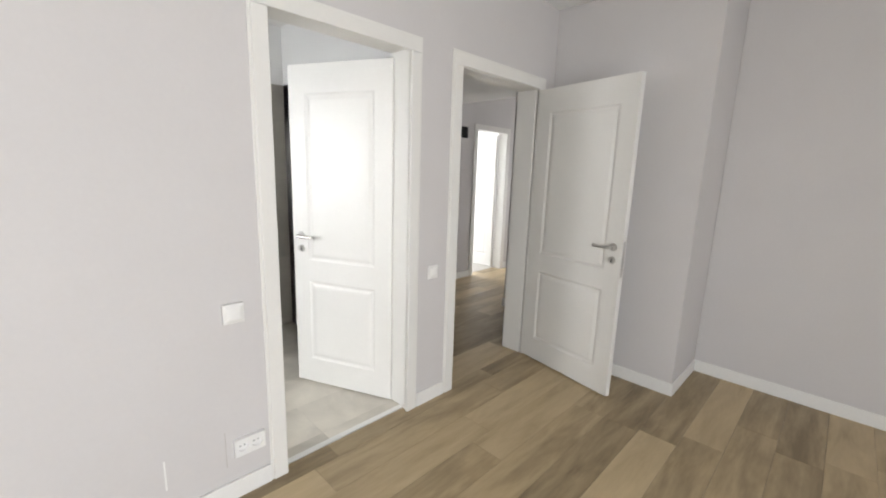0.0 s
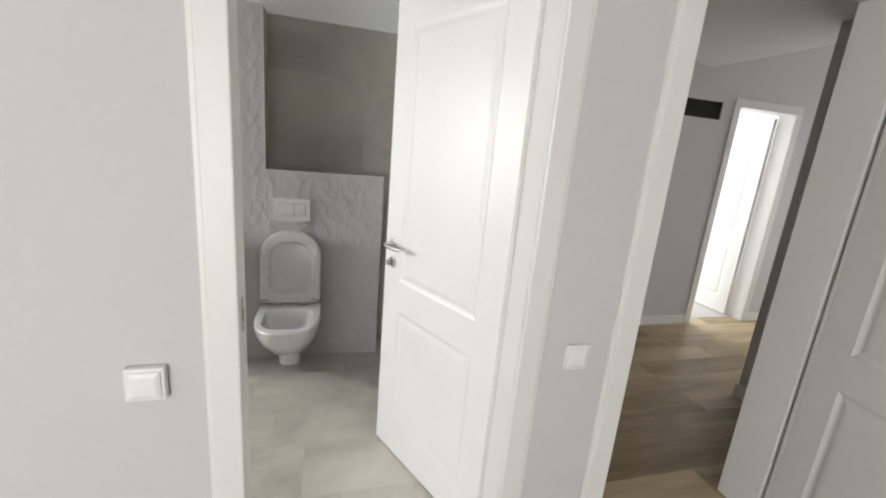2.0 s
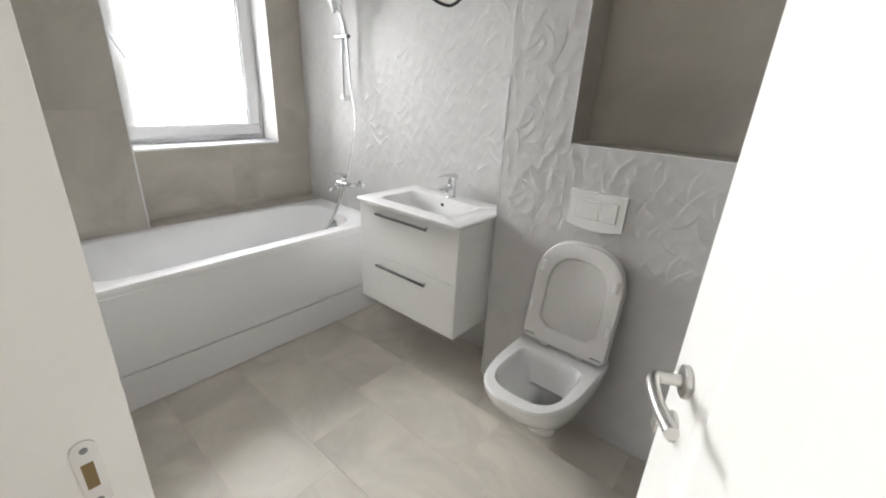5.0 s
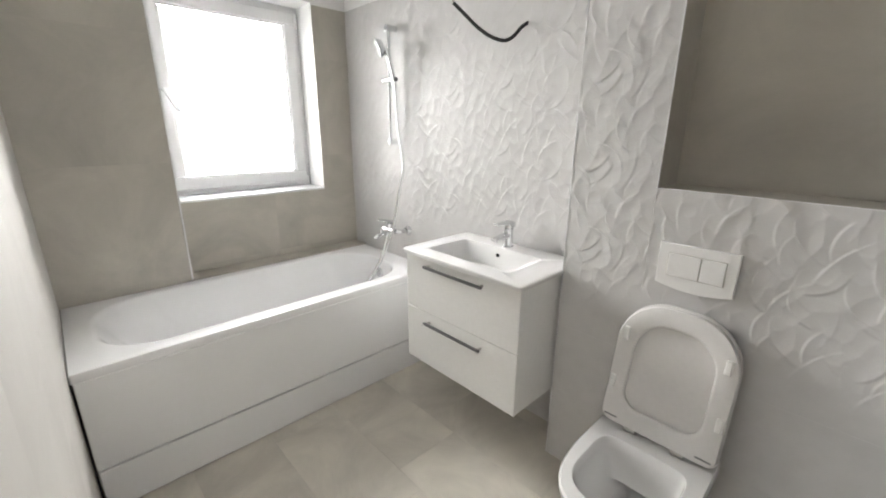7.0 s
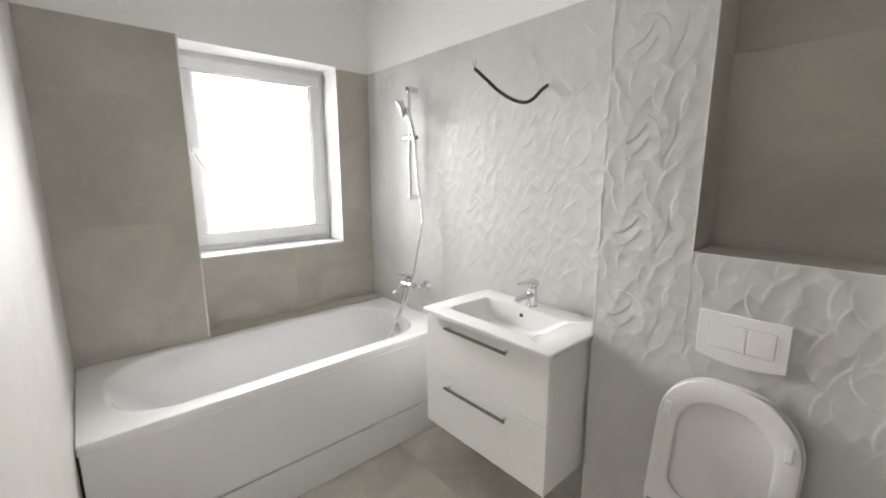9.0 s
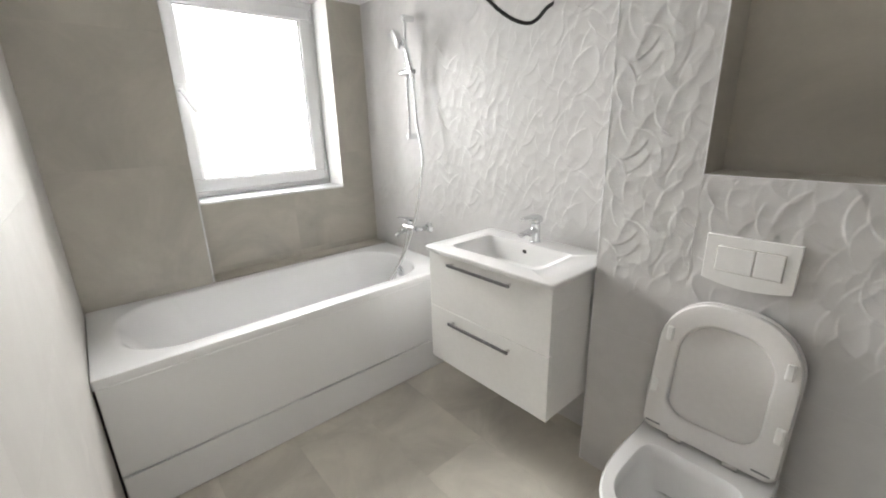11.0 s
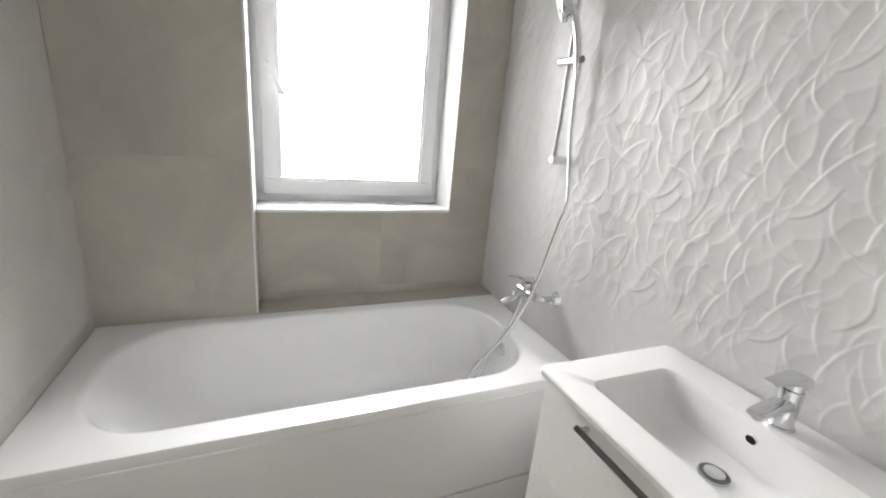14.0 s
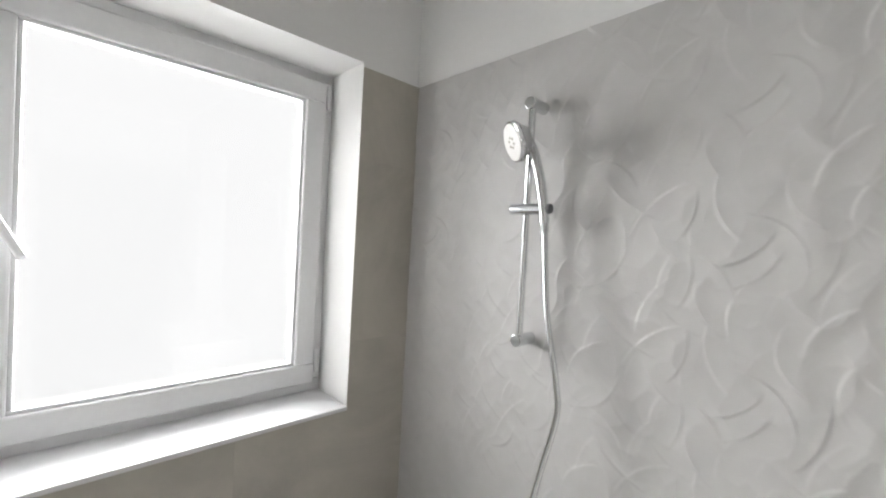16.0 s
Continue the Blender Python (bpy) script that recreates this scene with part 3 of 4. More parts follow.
light_switch(0.502, 0.865, 0.021, label="white raised light switch beside the bathroom door")
light_switch(1.658, 0.862, 0.011, label="white single light switch between two doors")
sock = thing("wall_socket", "white double wall socket above the baseboard", "socket", pose(0.535, DOOR_WALL, 0.245))
SOCK_Y = -0.021
bm = bmesh.new()
for x0, x1, z0, z1 in ((-0.066, 0.066, -0.040, -0.032), (-0.066, 0.066, 0.032, 0.040), (-0.066, -0.058, -0.0318, 0.0318), (0.058, 0.066, -0.0318, 0.0318)):
    box(x0, x1, SOCK_Y, -0.0003, z0, z1, 0.001, bm)
part("plate", bm, PLASTIC, sock)
for x in (-0.0295, 0.0295):
    turns = [2 * math.pi * k / 32 for k in range(32)]
    square = [(x + 0.0295 * math.cos(a) / max(abs(math.cos(a)), abs(math.sin(a))), SOCK_Y + 0.001, 0.033 * math.sin(a) / max(abs(math.cos(a)), abs(math.sin(a)))) for a in turns]
    rings = [square] + [[(x + r * math.cos(a), y, r * math.sin(a)) for a in turns] for r, y in ((0.0235, SOCK_Y + 0.001), (0.0225, SOCK_Y + 0.0025), (0.0215, SOCK_Y + 0.015))]
    s = part("socket_well", loft(rings, False, True), PLASTIC, sock)
    for dx in (-0.0095, 0.0095):
        # Flat near-black discs give the pin holes their shade.
        part("pin_hole", cylinder((x + dx, SOCK_Y + 0.0148, 0), (x + dx, SOCK_Y + 0.0155, 0), 0.003, 10), HOLE_SHADE, s)

for x, z0, z1, w in ((0.438, 0.165, 0.335, 0.0016), (0.212, 0.185, 0.315, 0.006)):
    structure("trim", box(x, x + w, DOOR_WALL - 0.0016, DOOR_WALL - 0.0003, z0, z1), PLASTIC if w > 0.003 else SEAL, "faint upright mark in the wall plaster", "wall mark")

# ---- bathtub ----
TX0, TX1, TY0, TY1, TZ = PILLAR + 0.002, -0.742, BATH_SOUTH + 0.002, BATH_NORTH - 0.002, 0.606
tub = thing("bathtub", "white acrylic bathtub with a plain apron panel", "bathtub", pose(0, 0, 0))
cx, cy, hx, hy = (TX0 + TX1) / 2, (TY0 + TY1) / 2, (TX1 - TX0) / 2, (TY1 - TY0) / 2
N = 14


def tub_ring(dx0, dx1, dy0, dy1, r, z):
    return [(x, y, z) for x, y in rounded(cx + (dx0 - dx1) / 2, cy + (dy0 - dy1) / 2, hx - (dx0 + dx1) / 2, hy - (dy0 + dy1) / 2, r, N)]


rings = [tub_ring(0.002, 0.006, 0.002, 0.002, 0.008, TZ - 0.040),
         tub_ring(0, 0, 0, 0, 0.010, TZ - 0.034), tub_ring(0, 0, 0, 0, 0.010, TZ - 0.006), tub_ring(0.004, 0.004, 0.004, 0.004, 0.010, TZ),
         tub_ring(0.048, 0.078, 0.085, 0.120, 0.24, TZ), tub_ring(0.056, 0.086, 0.097, 0.128, 0.235, TZ - 0.004), tub_ring(0.062, 0.092, 0.110, 0.134, 0.23, TZ - 0.014),
         tub_ring(0.085, 0.112, 0.20, 0.142, 0.20, TZ - 0.15), tub_ring(0.105, 0.131, 0.31, 0.156, 0.18, TZ - 0.30), tub_ring(0.125, 0.150, 0.39, 0.180, 0.15, TZ - 0.365),
         tub_ring(0.165, 0.175, 0.45, 0.225, 0.12, TZ - 0.395), tub_ring(0.25, 0.26, 0.56, 0.33, 0.07, TZ - 0.402)]
part("basin", loft(rings, False, True), ACRYLIC, tub, smooth=True)
part("apron", box(TX1 - 0.030, TX1 + 0.003, TY0 + 0.007, TY1 - 0.004, 0.200, TZ - 0.034, 0.004), ACRYLIC, tub)
part("plinth_panel", box(TX1 - 0.032, TX1 - 0.002, TY0 + 0.009, TY1 - 0.004, 0.004, 0.186, 0.004), ACRYLIC, tub)
part("apron_lip", box(TX1 - 0.034, TX1 - 0.014, TY0 + 0.012, TY1 - 0.004, 0.1855, 0.2005), ACRYLIC, tub, "recessed white joint between the panels")
# Solid strip coloured near-black where the apron's end gap lies in shade.
part("end_gap", box(TX1 - 0.028, TX1 - 0.018, TY0 - 0.001, TY0 + 0.006, 0.0, TZ - 0.04), GAP_SHADE, tub, "near-black strip for the shade between the apron and the wall")
part("frame", box(TX0 + 0.05, TX1 - 0.06, TY0 + 0.40, TY1 - 0.25, 0.0, 0.19), GAP_SHADE, tub)
bm = cylinder((-1.106, 3.350, 0.520), (-1.106, 3.338, 0.519), 0.034, 36, bevel=0.003)
part("overflow_cap", bm, CHROME, tub, "chrome overflow cap", smooth=False)
part("drain", cylinder((-1.106, 3.10, TZ - 0.403), (-1.106, 3.10, TZ - 0.396), 0.032, 32, bevel=0.003), CHROME, tub, "chrome drain plug")

# ---- vanity ----
VX0, VX1, VY0, VY1, VZ = -0.458, 0.232, 3.034, BATH_NORTH - 0.012, 0.890
cab = thing("vanity_cabinet", "white wall-hung vanity cabinet with two drawers", "cabinet", pose(0, 0, 0))
bx0, bx1, by0 = VX0 + 0.006, VX1 - 0.020, 3.062
bm = box(bx0, bx1, by0 + 0.018, VY1, 0.318, VZ - 0.130, 0.002)
box(bx0, bx0 + 0.018, by0 + 0.018, VY1, VZ - 0.130, VZ - 0.0225, bm=bm)
box(bx1 - 0.018, bx1, by0 + 0.018, VY1, VZ - 0.130, VZ - 0.0225, bm=bm)
part("body", bm, CABINET, cab)
for z0, z1, hz in ((0.318, 0.594, 0.549), (0.597, VZ - 0.026, 0.829)):
    d = part("drawer_front", box(bx0 - 0.001, bx1 + 0.001, by0, by0 + 0.0175, z0, z1, 0.002), CABINET, cab)
    bm = box(-0.306, 0.040, by0 - 0.030, by0 - 0.020, hz - 0.0055, hz + 0.0055, 0.0015)
    h = part("handle", bm, DARK_STEEL, d, "dark brushed steel bar handle")
    for x in (-0.298, 0.022):
        part("handle_post", box(x, x + 0.010, by0 - 0.020, by0, hz - 0.005, hz + 0.005, 0.001), STEEL, h)

basin = thing("washbasin", "white ceramic washbasin top with a rectangular bowl", "washbasin", pose(0, 0, 0))
wx, wy, whx, why = (VX0 + VX1) / 2, (VY0 + VY1) / 2, (VX1 - VX0) / 2, (VY1 - VY0) / 2


def top_ring(d, r, z):
    return [(x, y, z) for x, y in rounded(wx, wy, whx - d, why - d, r, 8)]


def bowl_ring(dl, dr, df, db, r, z):
    x0, x1, y0, y1 = -0.366 + dl, 0.108 - dr, 3.112 + df, 3.372 - db
    return [(x, y, z) for x, y in rounded((x0 + x1) / 2, (y0 + y1) / 2, (x1 - x0) / 2, (y1 - y0) / 2, r, 8)]


rings = [top_ring(0.012, 0.014, VZ - 0.022), top_ring(0.002, 0.018, VZ - 0.020), top_ring(0, 0.018, VZ - 0.005), top_ring(0.003, 0.017, VZ - 0.001), top_ring(0.008, 0.015, VZ),
         bowl_ring(0, 0, 0, 0, 0.030, VZ), bowl_ring(0.003, 0.004, 0.003, 0.002, 0.030, VZ - 0.003), bowl_ring(0.010, 0.03, 0.012, 0.006, 0.030, VZ - 0.020),
         bowl_ring(0.030, 0.10, 0.03, 0.014, 0.034, VZ - 0.070), bowl_ring(0.055, 0.15, 0.05, 0.025, 0.040, VZ - 0.092), bowl_ring(0.10, 0.20, 0.075, 0.05, 0.040, VZ - 0.099), bowl_ring(0.17, 0.235, 0.10, 0.095, 0.02, VZ - 0.102)]
part("basin_top", loft(rings, False, True), CERAMIC, basin, smooth=True)
dr = part("drain", cylinder((-0.140, 3.268, VZ - 0.1025), (-0.140, 3.268, VZ - 0.095), 0.031, 36, bevel=0.002), CHROME, basin, "chrome drain ring")
part("drain_slot", cylinder((-0.140, 3.268, VZ - 0.0956), (-0.140, 3.268, VZ - 0.0944), 0.0280, 32), DARK_STEEL, dr)
part("plug", cylinder((-0.140, 3.268, VZ - 0.096), (-0.140, 3.268, VZ - 0.0905), 0.021, 32, bevel=0.004), CHROME, dr)
of = part("overflow_ring", cylinder((-0.142, 3.3675, VZ - 0.035), (-0.142, 3.362, VZ - 0.036), 0.0125, 24, bevel=0.001), CERAMIC, basin)
# Overflow shade is coloured on as a near-black disc.
part("overflow_hole", cylinder((-0.142, 3.363, VZ - 0.036), (-0.142, 3.3612, VZ - 0.0362), 0.0105, 24), HOLE_SHADE, of)

tap = thing("basin_tap", "chrome single-lever basin tap", "tap", pose(-0.128, 3.418, VZ))
bm = cylinder((0, 0, -0.001), (0, 0, 0.006), 0.0265, 32, bevel=0.002)
join(bm, cylinder((0, 0, 0.004), (0, 0, 0.090), 0.0215, 32))
part("body", bm, CHROME, tap, smooth=False)
spout = [[(x, y, z) for x, z in rounded(0, zc, hw, hh, min(hw, hh) * 0.7, 4)] for y, zc, hw, hh in ((0.0, 0.058, 0.019, 0.014), (-0.045, 0.056, 0.018, 0.011), (-0.092, 0.052, 0.017, 0.008), (-0.108, 0.050, 0.015, 0.006))]
part("spout", loft(spout, True, True), CHROME, tap, smooth=True)
part("aerator", cylinder((0, -0.092, 0.047), (0, -0.092, 0.036), 0.011, 20, bevel=0.001), CHROME, tap)
part("cartridge", cylinder((0, 0, 0.090), (0, 0, 0.108), 0.0185, 28, bevel=0.002), CHROME, tap)
lev = [[(x, y, z) for x, z in rounded(0, zc, hw, hh, min(hw, hh) * 0.7, 4)] for y, zc, hw, hh in ((0.024, 0.104, 0.020, 0.016), (0.0, 0.116, 0.021, 0.013), (-0.05, 0.121, 0.016, 0.007), (-0.100, 0.122, 0.012, 0.004))]
part("lever", loft(lev, True, True), CHROME, tap, smooth=True)

# ---- toilet ----
WCX, WCZ = 0.686, 0.420
wc = thing("toilet", "white wall-hung toilet with raised seat and lid", "toilet", pose(WCX, PREWALL, 0))


def d_ring(w, back, front, z, n=40, square=2.6):
    """A rounded D seen from above: straight at the back, a full round towards the front."""
    out = []
    mid = back - 0.20 if back - front > 0.42 else (back + front) / 2
    for k in range(n):
        a = 2 * math.pi * k / n
        c, s = math.cos(a), math.sin(a)
        p = 2 / (square if s < 0 else 6.0)
        x = w * math.copysign(abs(c) ** p, c)
        y = mid + (mid - front if s < 0 else back - mid) * math.copysign(abs(s) ** p, s)
        out.append((x, y, z))
    return out


bk = -0.001
rings = [d_ring(0.060, -0.10, -0.235, 0.062), d_ring(0.066, -0.09, -0.250, 0.070), d_ring(0.070, -0.07, -0.26, 0.125), d_ring(0.085, -0.03, -0.30, 0.165),
         d_ring(0.135, bk, -0.390, 0.225), d_ring(0.167, bk, -0.465, 0.290), d_ring(0.181, bk, -0.517, 0.350, square=2.8), d_ring(0.186, bk, -0.538, 0.395, square=2.9), d_ring(0.186, bk, -0.541, WCZ - 0.008, square=2.9), d_ring(0.180, -0.004, -0.535, WCZ, square=2.9),
         d_ring(0.138, -0.185, -0.488, WCZ, square=2.8), d_ring(0.133, -0.190, -0.483, WCZ - 0.008, square=2.8), d_ring(0.133, -0.190, -0.482, WCZ - 0.045, square=2.8),
         d_ring(0.120, -0.180, -0.455, WCZ - 0.10), d_ring(0.095, -0.20, -0.41, WCZ - 0.15), d_ring(0.062, -0.165, -0.33, WCZ - 0.185), d_ring(0.046, -0.160, -0.275, WCZ - 0.21), d_ring(0.042, -0.155, -0.262, WCZ - 0.29)]
part("bowl", loft(rings, True, True), CERAMIC, wc, smooth=True)
# Water disc coloured near-black, painting in the shade of the trapway hole.
part("water", cylinder((0, -0.21, WCZ - 0.268), (0, -0.21, WCZ - 0.266), 0.05, 32), material("trapway_shade_water", (0.05, 0.05, 0.047), rough=0.05, vary=0, grain=0, bump=0), wc, "still water coloured dark for the shaded trapway")


def lid_outline(w, h, r_top, r_low, n=10):
    pts = []
    for sx, sz, r, start in ((1, 1, r_top, 0), (-1, 1, r_top, 90), (-1, -1, r_low, 180), (1, -1, r_low, 270)):
        ccx, ccz = sx * (w - r), (h - r * 1.05 if sz > 0 else r)
        for k in range(n + 1):
            a = radians(start + 90 * k / n)
            pts.append((ccx + r * math.cos(a), ccz + (1.05 if sz > 0 else 1) * r * math.sin(a)))
    return pts


def inset(pts, d):
    out = []
    for i, (x, z) in enumerate(pts):
        (ax, az), (bx, bz) = pts[i - 1], pts[(i + 1) % len(pts)]
        nx, nz = bz - az, ax - bx
        ln = math.hypot(nx, nz) or 1
        out.append((x - d * nx / ln, z - d * nz / ln))
    return out


lean = Matrix.Translation((0, -0.130, WCZ + 0.016)) @ Euler((radians(-11), 0, 0)).to_matrix().to_4x4()
outer = lid_outline(0.183, 0.455, 0.150, 0.030)
bm = loft([[(x, y, z) for x, z in inset(outer, d)] for d, y in ((0.010, 0.030), (0.002, 0.027), (0.0, 0.022), (0.0, 0.014), (0.004, 0.012), (0.012, 0.0125))], True, True)
lid = part("lid", bm, SEAT_WHITE, wc, smooth=True)
lid.matrix_local = lean
hole = [(x, 0.066 + z) for x, z in lid_outline(0.121, 0.315, 0.100, 0.060)]
so = lid_outline(0.180, 0.449, 0.148, 0.030)


def blend_ring(k, y):
    return [(so[i][0] * (1 - k) + hole[i][0] * k, y, so[i][1] * (1 - k) + hole[i][1] * k) for i in range(len(so))]


bm = loft([blend_ring(0.02, 0.010), blend_ring(0.0, 0.006), blend_ring(0.0, -0.004), blend_ring(0.05, -0.009), blend_ring(0.12, -0.010), blend_ring(0.85, -0.008), blend_ring(0.95, -0.005), blend_ring(1.0, 0.001), blend_ring(0.99, 0.011)])
seat = part("seat", bm, SEAT_WHITE, wc, smooth=True)
seat.matrix_local = lean
for x, z in ((-0.150, 0.325), (0.150, 0.325), (-0.163, 0.145), (0.163, 0.145)):
    bp = part("bumper", box(x - 0.010, x + 0.010, -0.0165, -0.006, z - 0.024, z + 0.024, 0.005), PLASTIC, seat)
for s in (-1, 1):
    part("hinge_slot", box(s * 0.145 - 0.022, s * 0.145 + 0.022, -0.0115, -0.007, 0.018, 0.023, 0.001), DARK_STEEL, seat)
    h = part("hinge", cylinder((s * 0.075 - 0.020, -0.128, WCZ + 0.011), (s * 0.075 + 0.020, -0.128, WCZ + 0.011), 0.010, 20, bevel=0.002), STEEL, wc, "steel seat hinge")

flush = thing("flush_plate", "white dual flush plate on the tiled wall", "flush plate", pose(WCX, PREWALL, 0))
n = 16
bottom = [(0.111 * (1 - 2 * k / n), 0.944 - 0.016 * math.sin(math.pi * k / n)) for k in range(n + 1)]
pts = [(0.111, 1.081)] + bottom + [(-0.111, 1.081)]
bm = loft([[(x * s, y, 1.01 + (z - 1.01) * s) for x, z in pts] for s, y in ((1.0, -0.0005), (1.0, -0.010), (0.985, -0.013))], True, True)
part("plate", bm, PLASTIC, flush)
part("button_large", box(-0.080, 0.012, -0.0165, -0.012, 0.975, 1.050, 0.002), PLASTIC, flush)
part("button_small", box(0.0145, 0.080, -0.0165, -0.012, 0.975, 1.050, 0.002), PLASTIC, flush)
part("button_gap", box(-0.0812, 0.0812, -0.0136, -0.0125, 0.9738, 1.0512), SEAL, flush)

# ---- shower rail, hand shower, mixer ----
rail = thing("shower_rail", "chrome shower rail on the relief tiles", "shower rail", pose(0, 0, 0))
RX, RY = -1.060, 3.440
part("rail", cylinder((RX - 0.004, RY, 1.335), (RX - 0.004, RY, 1.982), 0.009, 20, bevel=0.001), CHROME, rail)
for z in (1.972, 1.348):
    part("bracket", cylinder((RX - 0.004, RY - 0.016, z), (RX - 0.004, BATH_NORTH - 0.0002, z), 0.0165, 28, bevel=0.002), CHROME, rail)
part("slider", cylinder((RX - 0.045, RY - 0.010, 1.695), (RX + 0.062, RY - 0.010, 1.695), 0.0145, 24, bevel=0.002), CHROME, rail)
part("slider_knob", cylinder((RX + 0.062, RY - 0.010, 1.695), (RX + 0.076, RY - 0.010, 1.695), 0.0125, 24, bevel=0.003), DARK_STEEL, rail)

hand = thing("hand_shower", "chrome hand shower resting in its holder", "hand shower", pose(0, 0, 0))
hp = [(-1.003, 3.432, 1.660), (-1.006, 3.425, 1.71), (-1.014, 3.414, 1.775), (-1.026, 3.402, 1.83), (-1.038, 3.392, 1.862)]
part("handle", tube(hp, 0.0125, 14, 6), CHROME, hand, smooth=True)
axis = Vector((-0.50, -0.80, -0.36)).normalized()
c0 = Vector((-1.046, 3.392, 1.868))
bm = cylinder(c0, c0 + axis * 0.026, 0.034, 36, r2=0.052)
join(bm, cylinder(c0 + axis * 0.026, c0 + axis * 0.036, 0.052, 36, bevel=0.002))
part("head", bm, CHROME, hand)
face = part("spray_face", cylinder(c0 + axis * 0.036, c0 + axis * 0.0395, 0.047, 36, bevel=0.002), PLASTIC, hand, "white spray face")
side = axis.orthogonal().normalized()
for k in range(6):
    q = c0 + axis * 0.0395 + (Matrix.Rotation(2 * math.pi * k / 6, 3, axis) @ side) * 0.013
    part("nozzle", cylinder(q, q + axis * 0.001, 0.0035, 10), SEAL, face)

hose = thing("shower_hose", "ribbed chrome shower hose hanging into the bathtub", "hose", pose(0, 0, 0))
hose_path = [(-1.003, 3.432, 1.662), (-0.992, 3.43, 1.56), (-0.975, 3.428, 1.42), (-0.938, 3.425, 1.27), (-0.930, 3.42, 1.19), (-0.962, 3.41, 1.03), (-0.990, 3.39, 0.86), (-1.035, 3.34, 0.66),
             (-1.080, 3.27, 0.52), (-1.105, 3.22, 0.43), (-1.112, 3.22, 0.38), (-1.115, 3.26, 0.40), (-1.110, 3.32, 0.52), (-1.082, 3.365, 0.66), (-1.068, 3.385, 0.745), (-1.064, 3.390, 0.775)]
part("hose", tube(hose_path, 0.0072, 10, 14, ripple=0.10), CHROME, hose, smooth=True)
part("hose_nut", cylinder((-1.003, 3.432, 1.662), (-1.001, 3.4325, 1.635), 0.0105, 12, bevel=0.001), CHROME, hose)

mix = thing("bath_mixer", "chrome wall-mounted bath mixer tap", "tap", pose(0, 0, 0))
MX, MZ = -1.064, 0.800
part("body", cylinder((MX - 0.060, 3.410, MZ), (MX + 0.060, 3.410, MZ), 0.019, 28, bevel=0.003), CHROME, mix)
for s in (-1, 1):
    u = part("union", tube([(MX + s * 0.052, 3.415, MZ), (MX + s * 0.075, 3.43, MZ), (MX + s * 0.082, 3.46, MZ), (MX + s * 0.083, BATH_NORTH - 0.004, MZ)], 0.0125, 14, 5), CHROME, mix, smooth=True)
    part("escutcheon", cylinder((MX + s * 0.083, BATH_NORTH - 0.020, MZ), (MX + s * 0.083, BATH_NORTH - 0.0003, MZ), 0.022, 32, r2=0.033), CHROME, u)
part("spout", tube([(MX, 3.41, MZ - 0.005), (MX, 3.37, MZ - 0.012), (MX, 3.32, MZ - 0.022), (MX, 3.295, MZ - 0.036)], 0.0125, 14, 5), CHROME, mix, smooth=True)
part("cartridge", cylinder((MX, 3.41, MZ + 0.010), (MX, 3.41, MZ + 0.045), 0.0205, 28, bevel=0.003), CHROME, mix)
lev = [[(MX + x, y, z) for x, z in rounded(0, zc, hw, hh, min(hw, hh) * 0.7, 4)] for y, zc, hw, hh in ((3.432, MZ + 0.050, 0.017, 0.012), (3.40, MZ + 0.060, 0.017, 0.010), (3.36, MZ + 0.072, 0.013, 0.006), (3.315, MZ + 0.080, 0.010, 0.004))]
part("lever", loft(lev, True, True), CHROME, mix, smooth=True)
part("diverter", cylinder((MX, 3.345, MZ - 0.005), (MX, 3.345, MZ + 0.016), 0.007, 14, bevel=0.001), CHROME, mix)
part("hose_outlet", cylinder((MX, 3.392, MZ - 0.035), (MX, 3.392, MZ - 0.010), 0.0105, 16), CHROME, mix)

cable = thing("lamp_cable", "black corrugated conduit with bare wires hanging from the tiles", "cable", pose(0, 0, 0))
part("conduit", tube([(-0.143, 3.500, 1.866), (-0.158, 3.468, 1.842), (-0.177, 3.44, 1.806), (-0.200, 3.41, 1.790), (-0.238, 3.37, 1.804), (-0.282, 3.33, 1.841), (-0.313, 3.29, 1.884), (-0.348, 3.25, 1.930)], 0.0072, 10, 10, ripple=0.16), BLACK, cable, smooth=True)
for d in ((-0.012, -0.004, 0.030), (0.004, 0.006, 0.036), (0.014, -0.003, 0.026)):
    e = Vector((-0.348, 3.25, 1.930))
    part("wire", tube([e - Vector((0, 0, 0.004)), e + Vector(d) * 0.5 + Vector((0, 0, 0.004)), e + Vector(d)], 0.0014, 6, 4), WIRE, cable, "thin bare wire end", smooth=True)

# ---- tiles, planks ----
TILES = {}


def cut(rect, holes):
    """A rectangle less some others, as rectangles."""
    todo = [rect]
    for a0, a1, b0, b1 in holes:
        out = []
        for u0, u1, v0, v1 in todo:
            if a0 >= u1 or a1 <= u0 or b0 >= v1 or b1 <= v0:
                out.append((u0, u1, v0, v1))
                continue
            m0, m1 = max(u0, a0), min(u1, a1)
            out += [r for r in ((u0, m0, v0, v1), (m1, u1, v0, v1), (m0, m1, v0, max(v0, b0)), (m0, m1, min(v1, b1), v1)) if r[1] - r[0] > 0.004 and r[3] - r[2] > 0.004]
        todo = out
    return todo


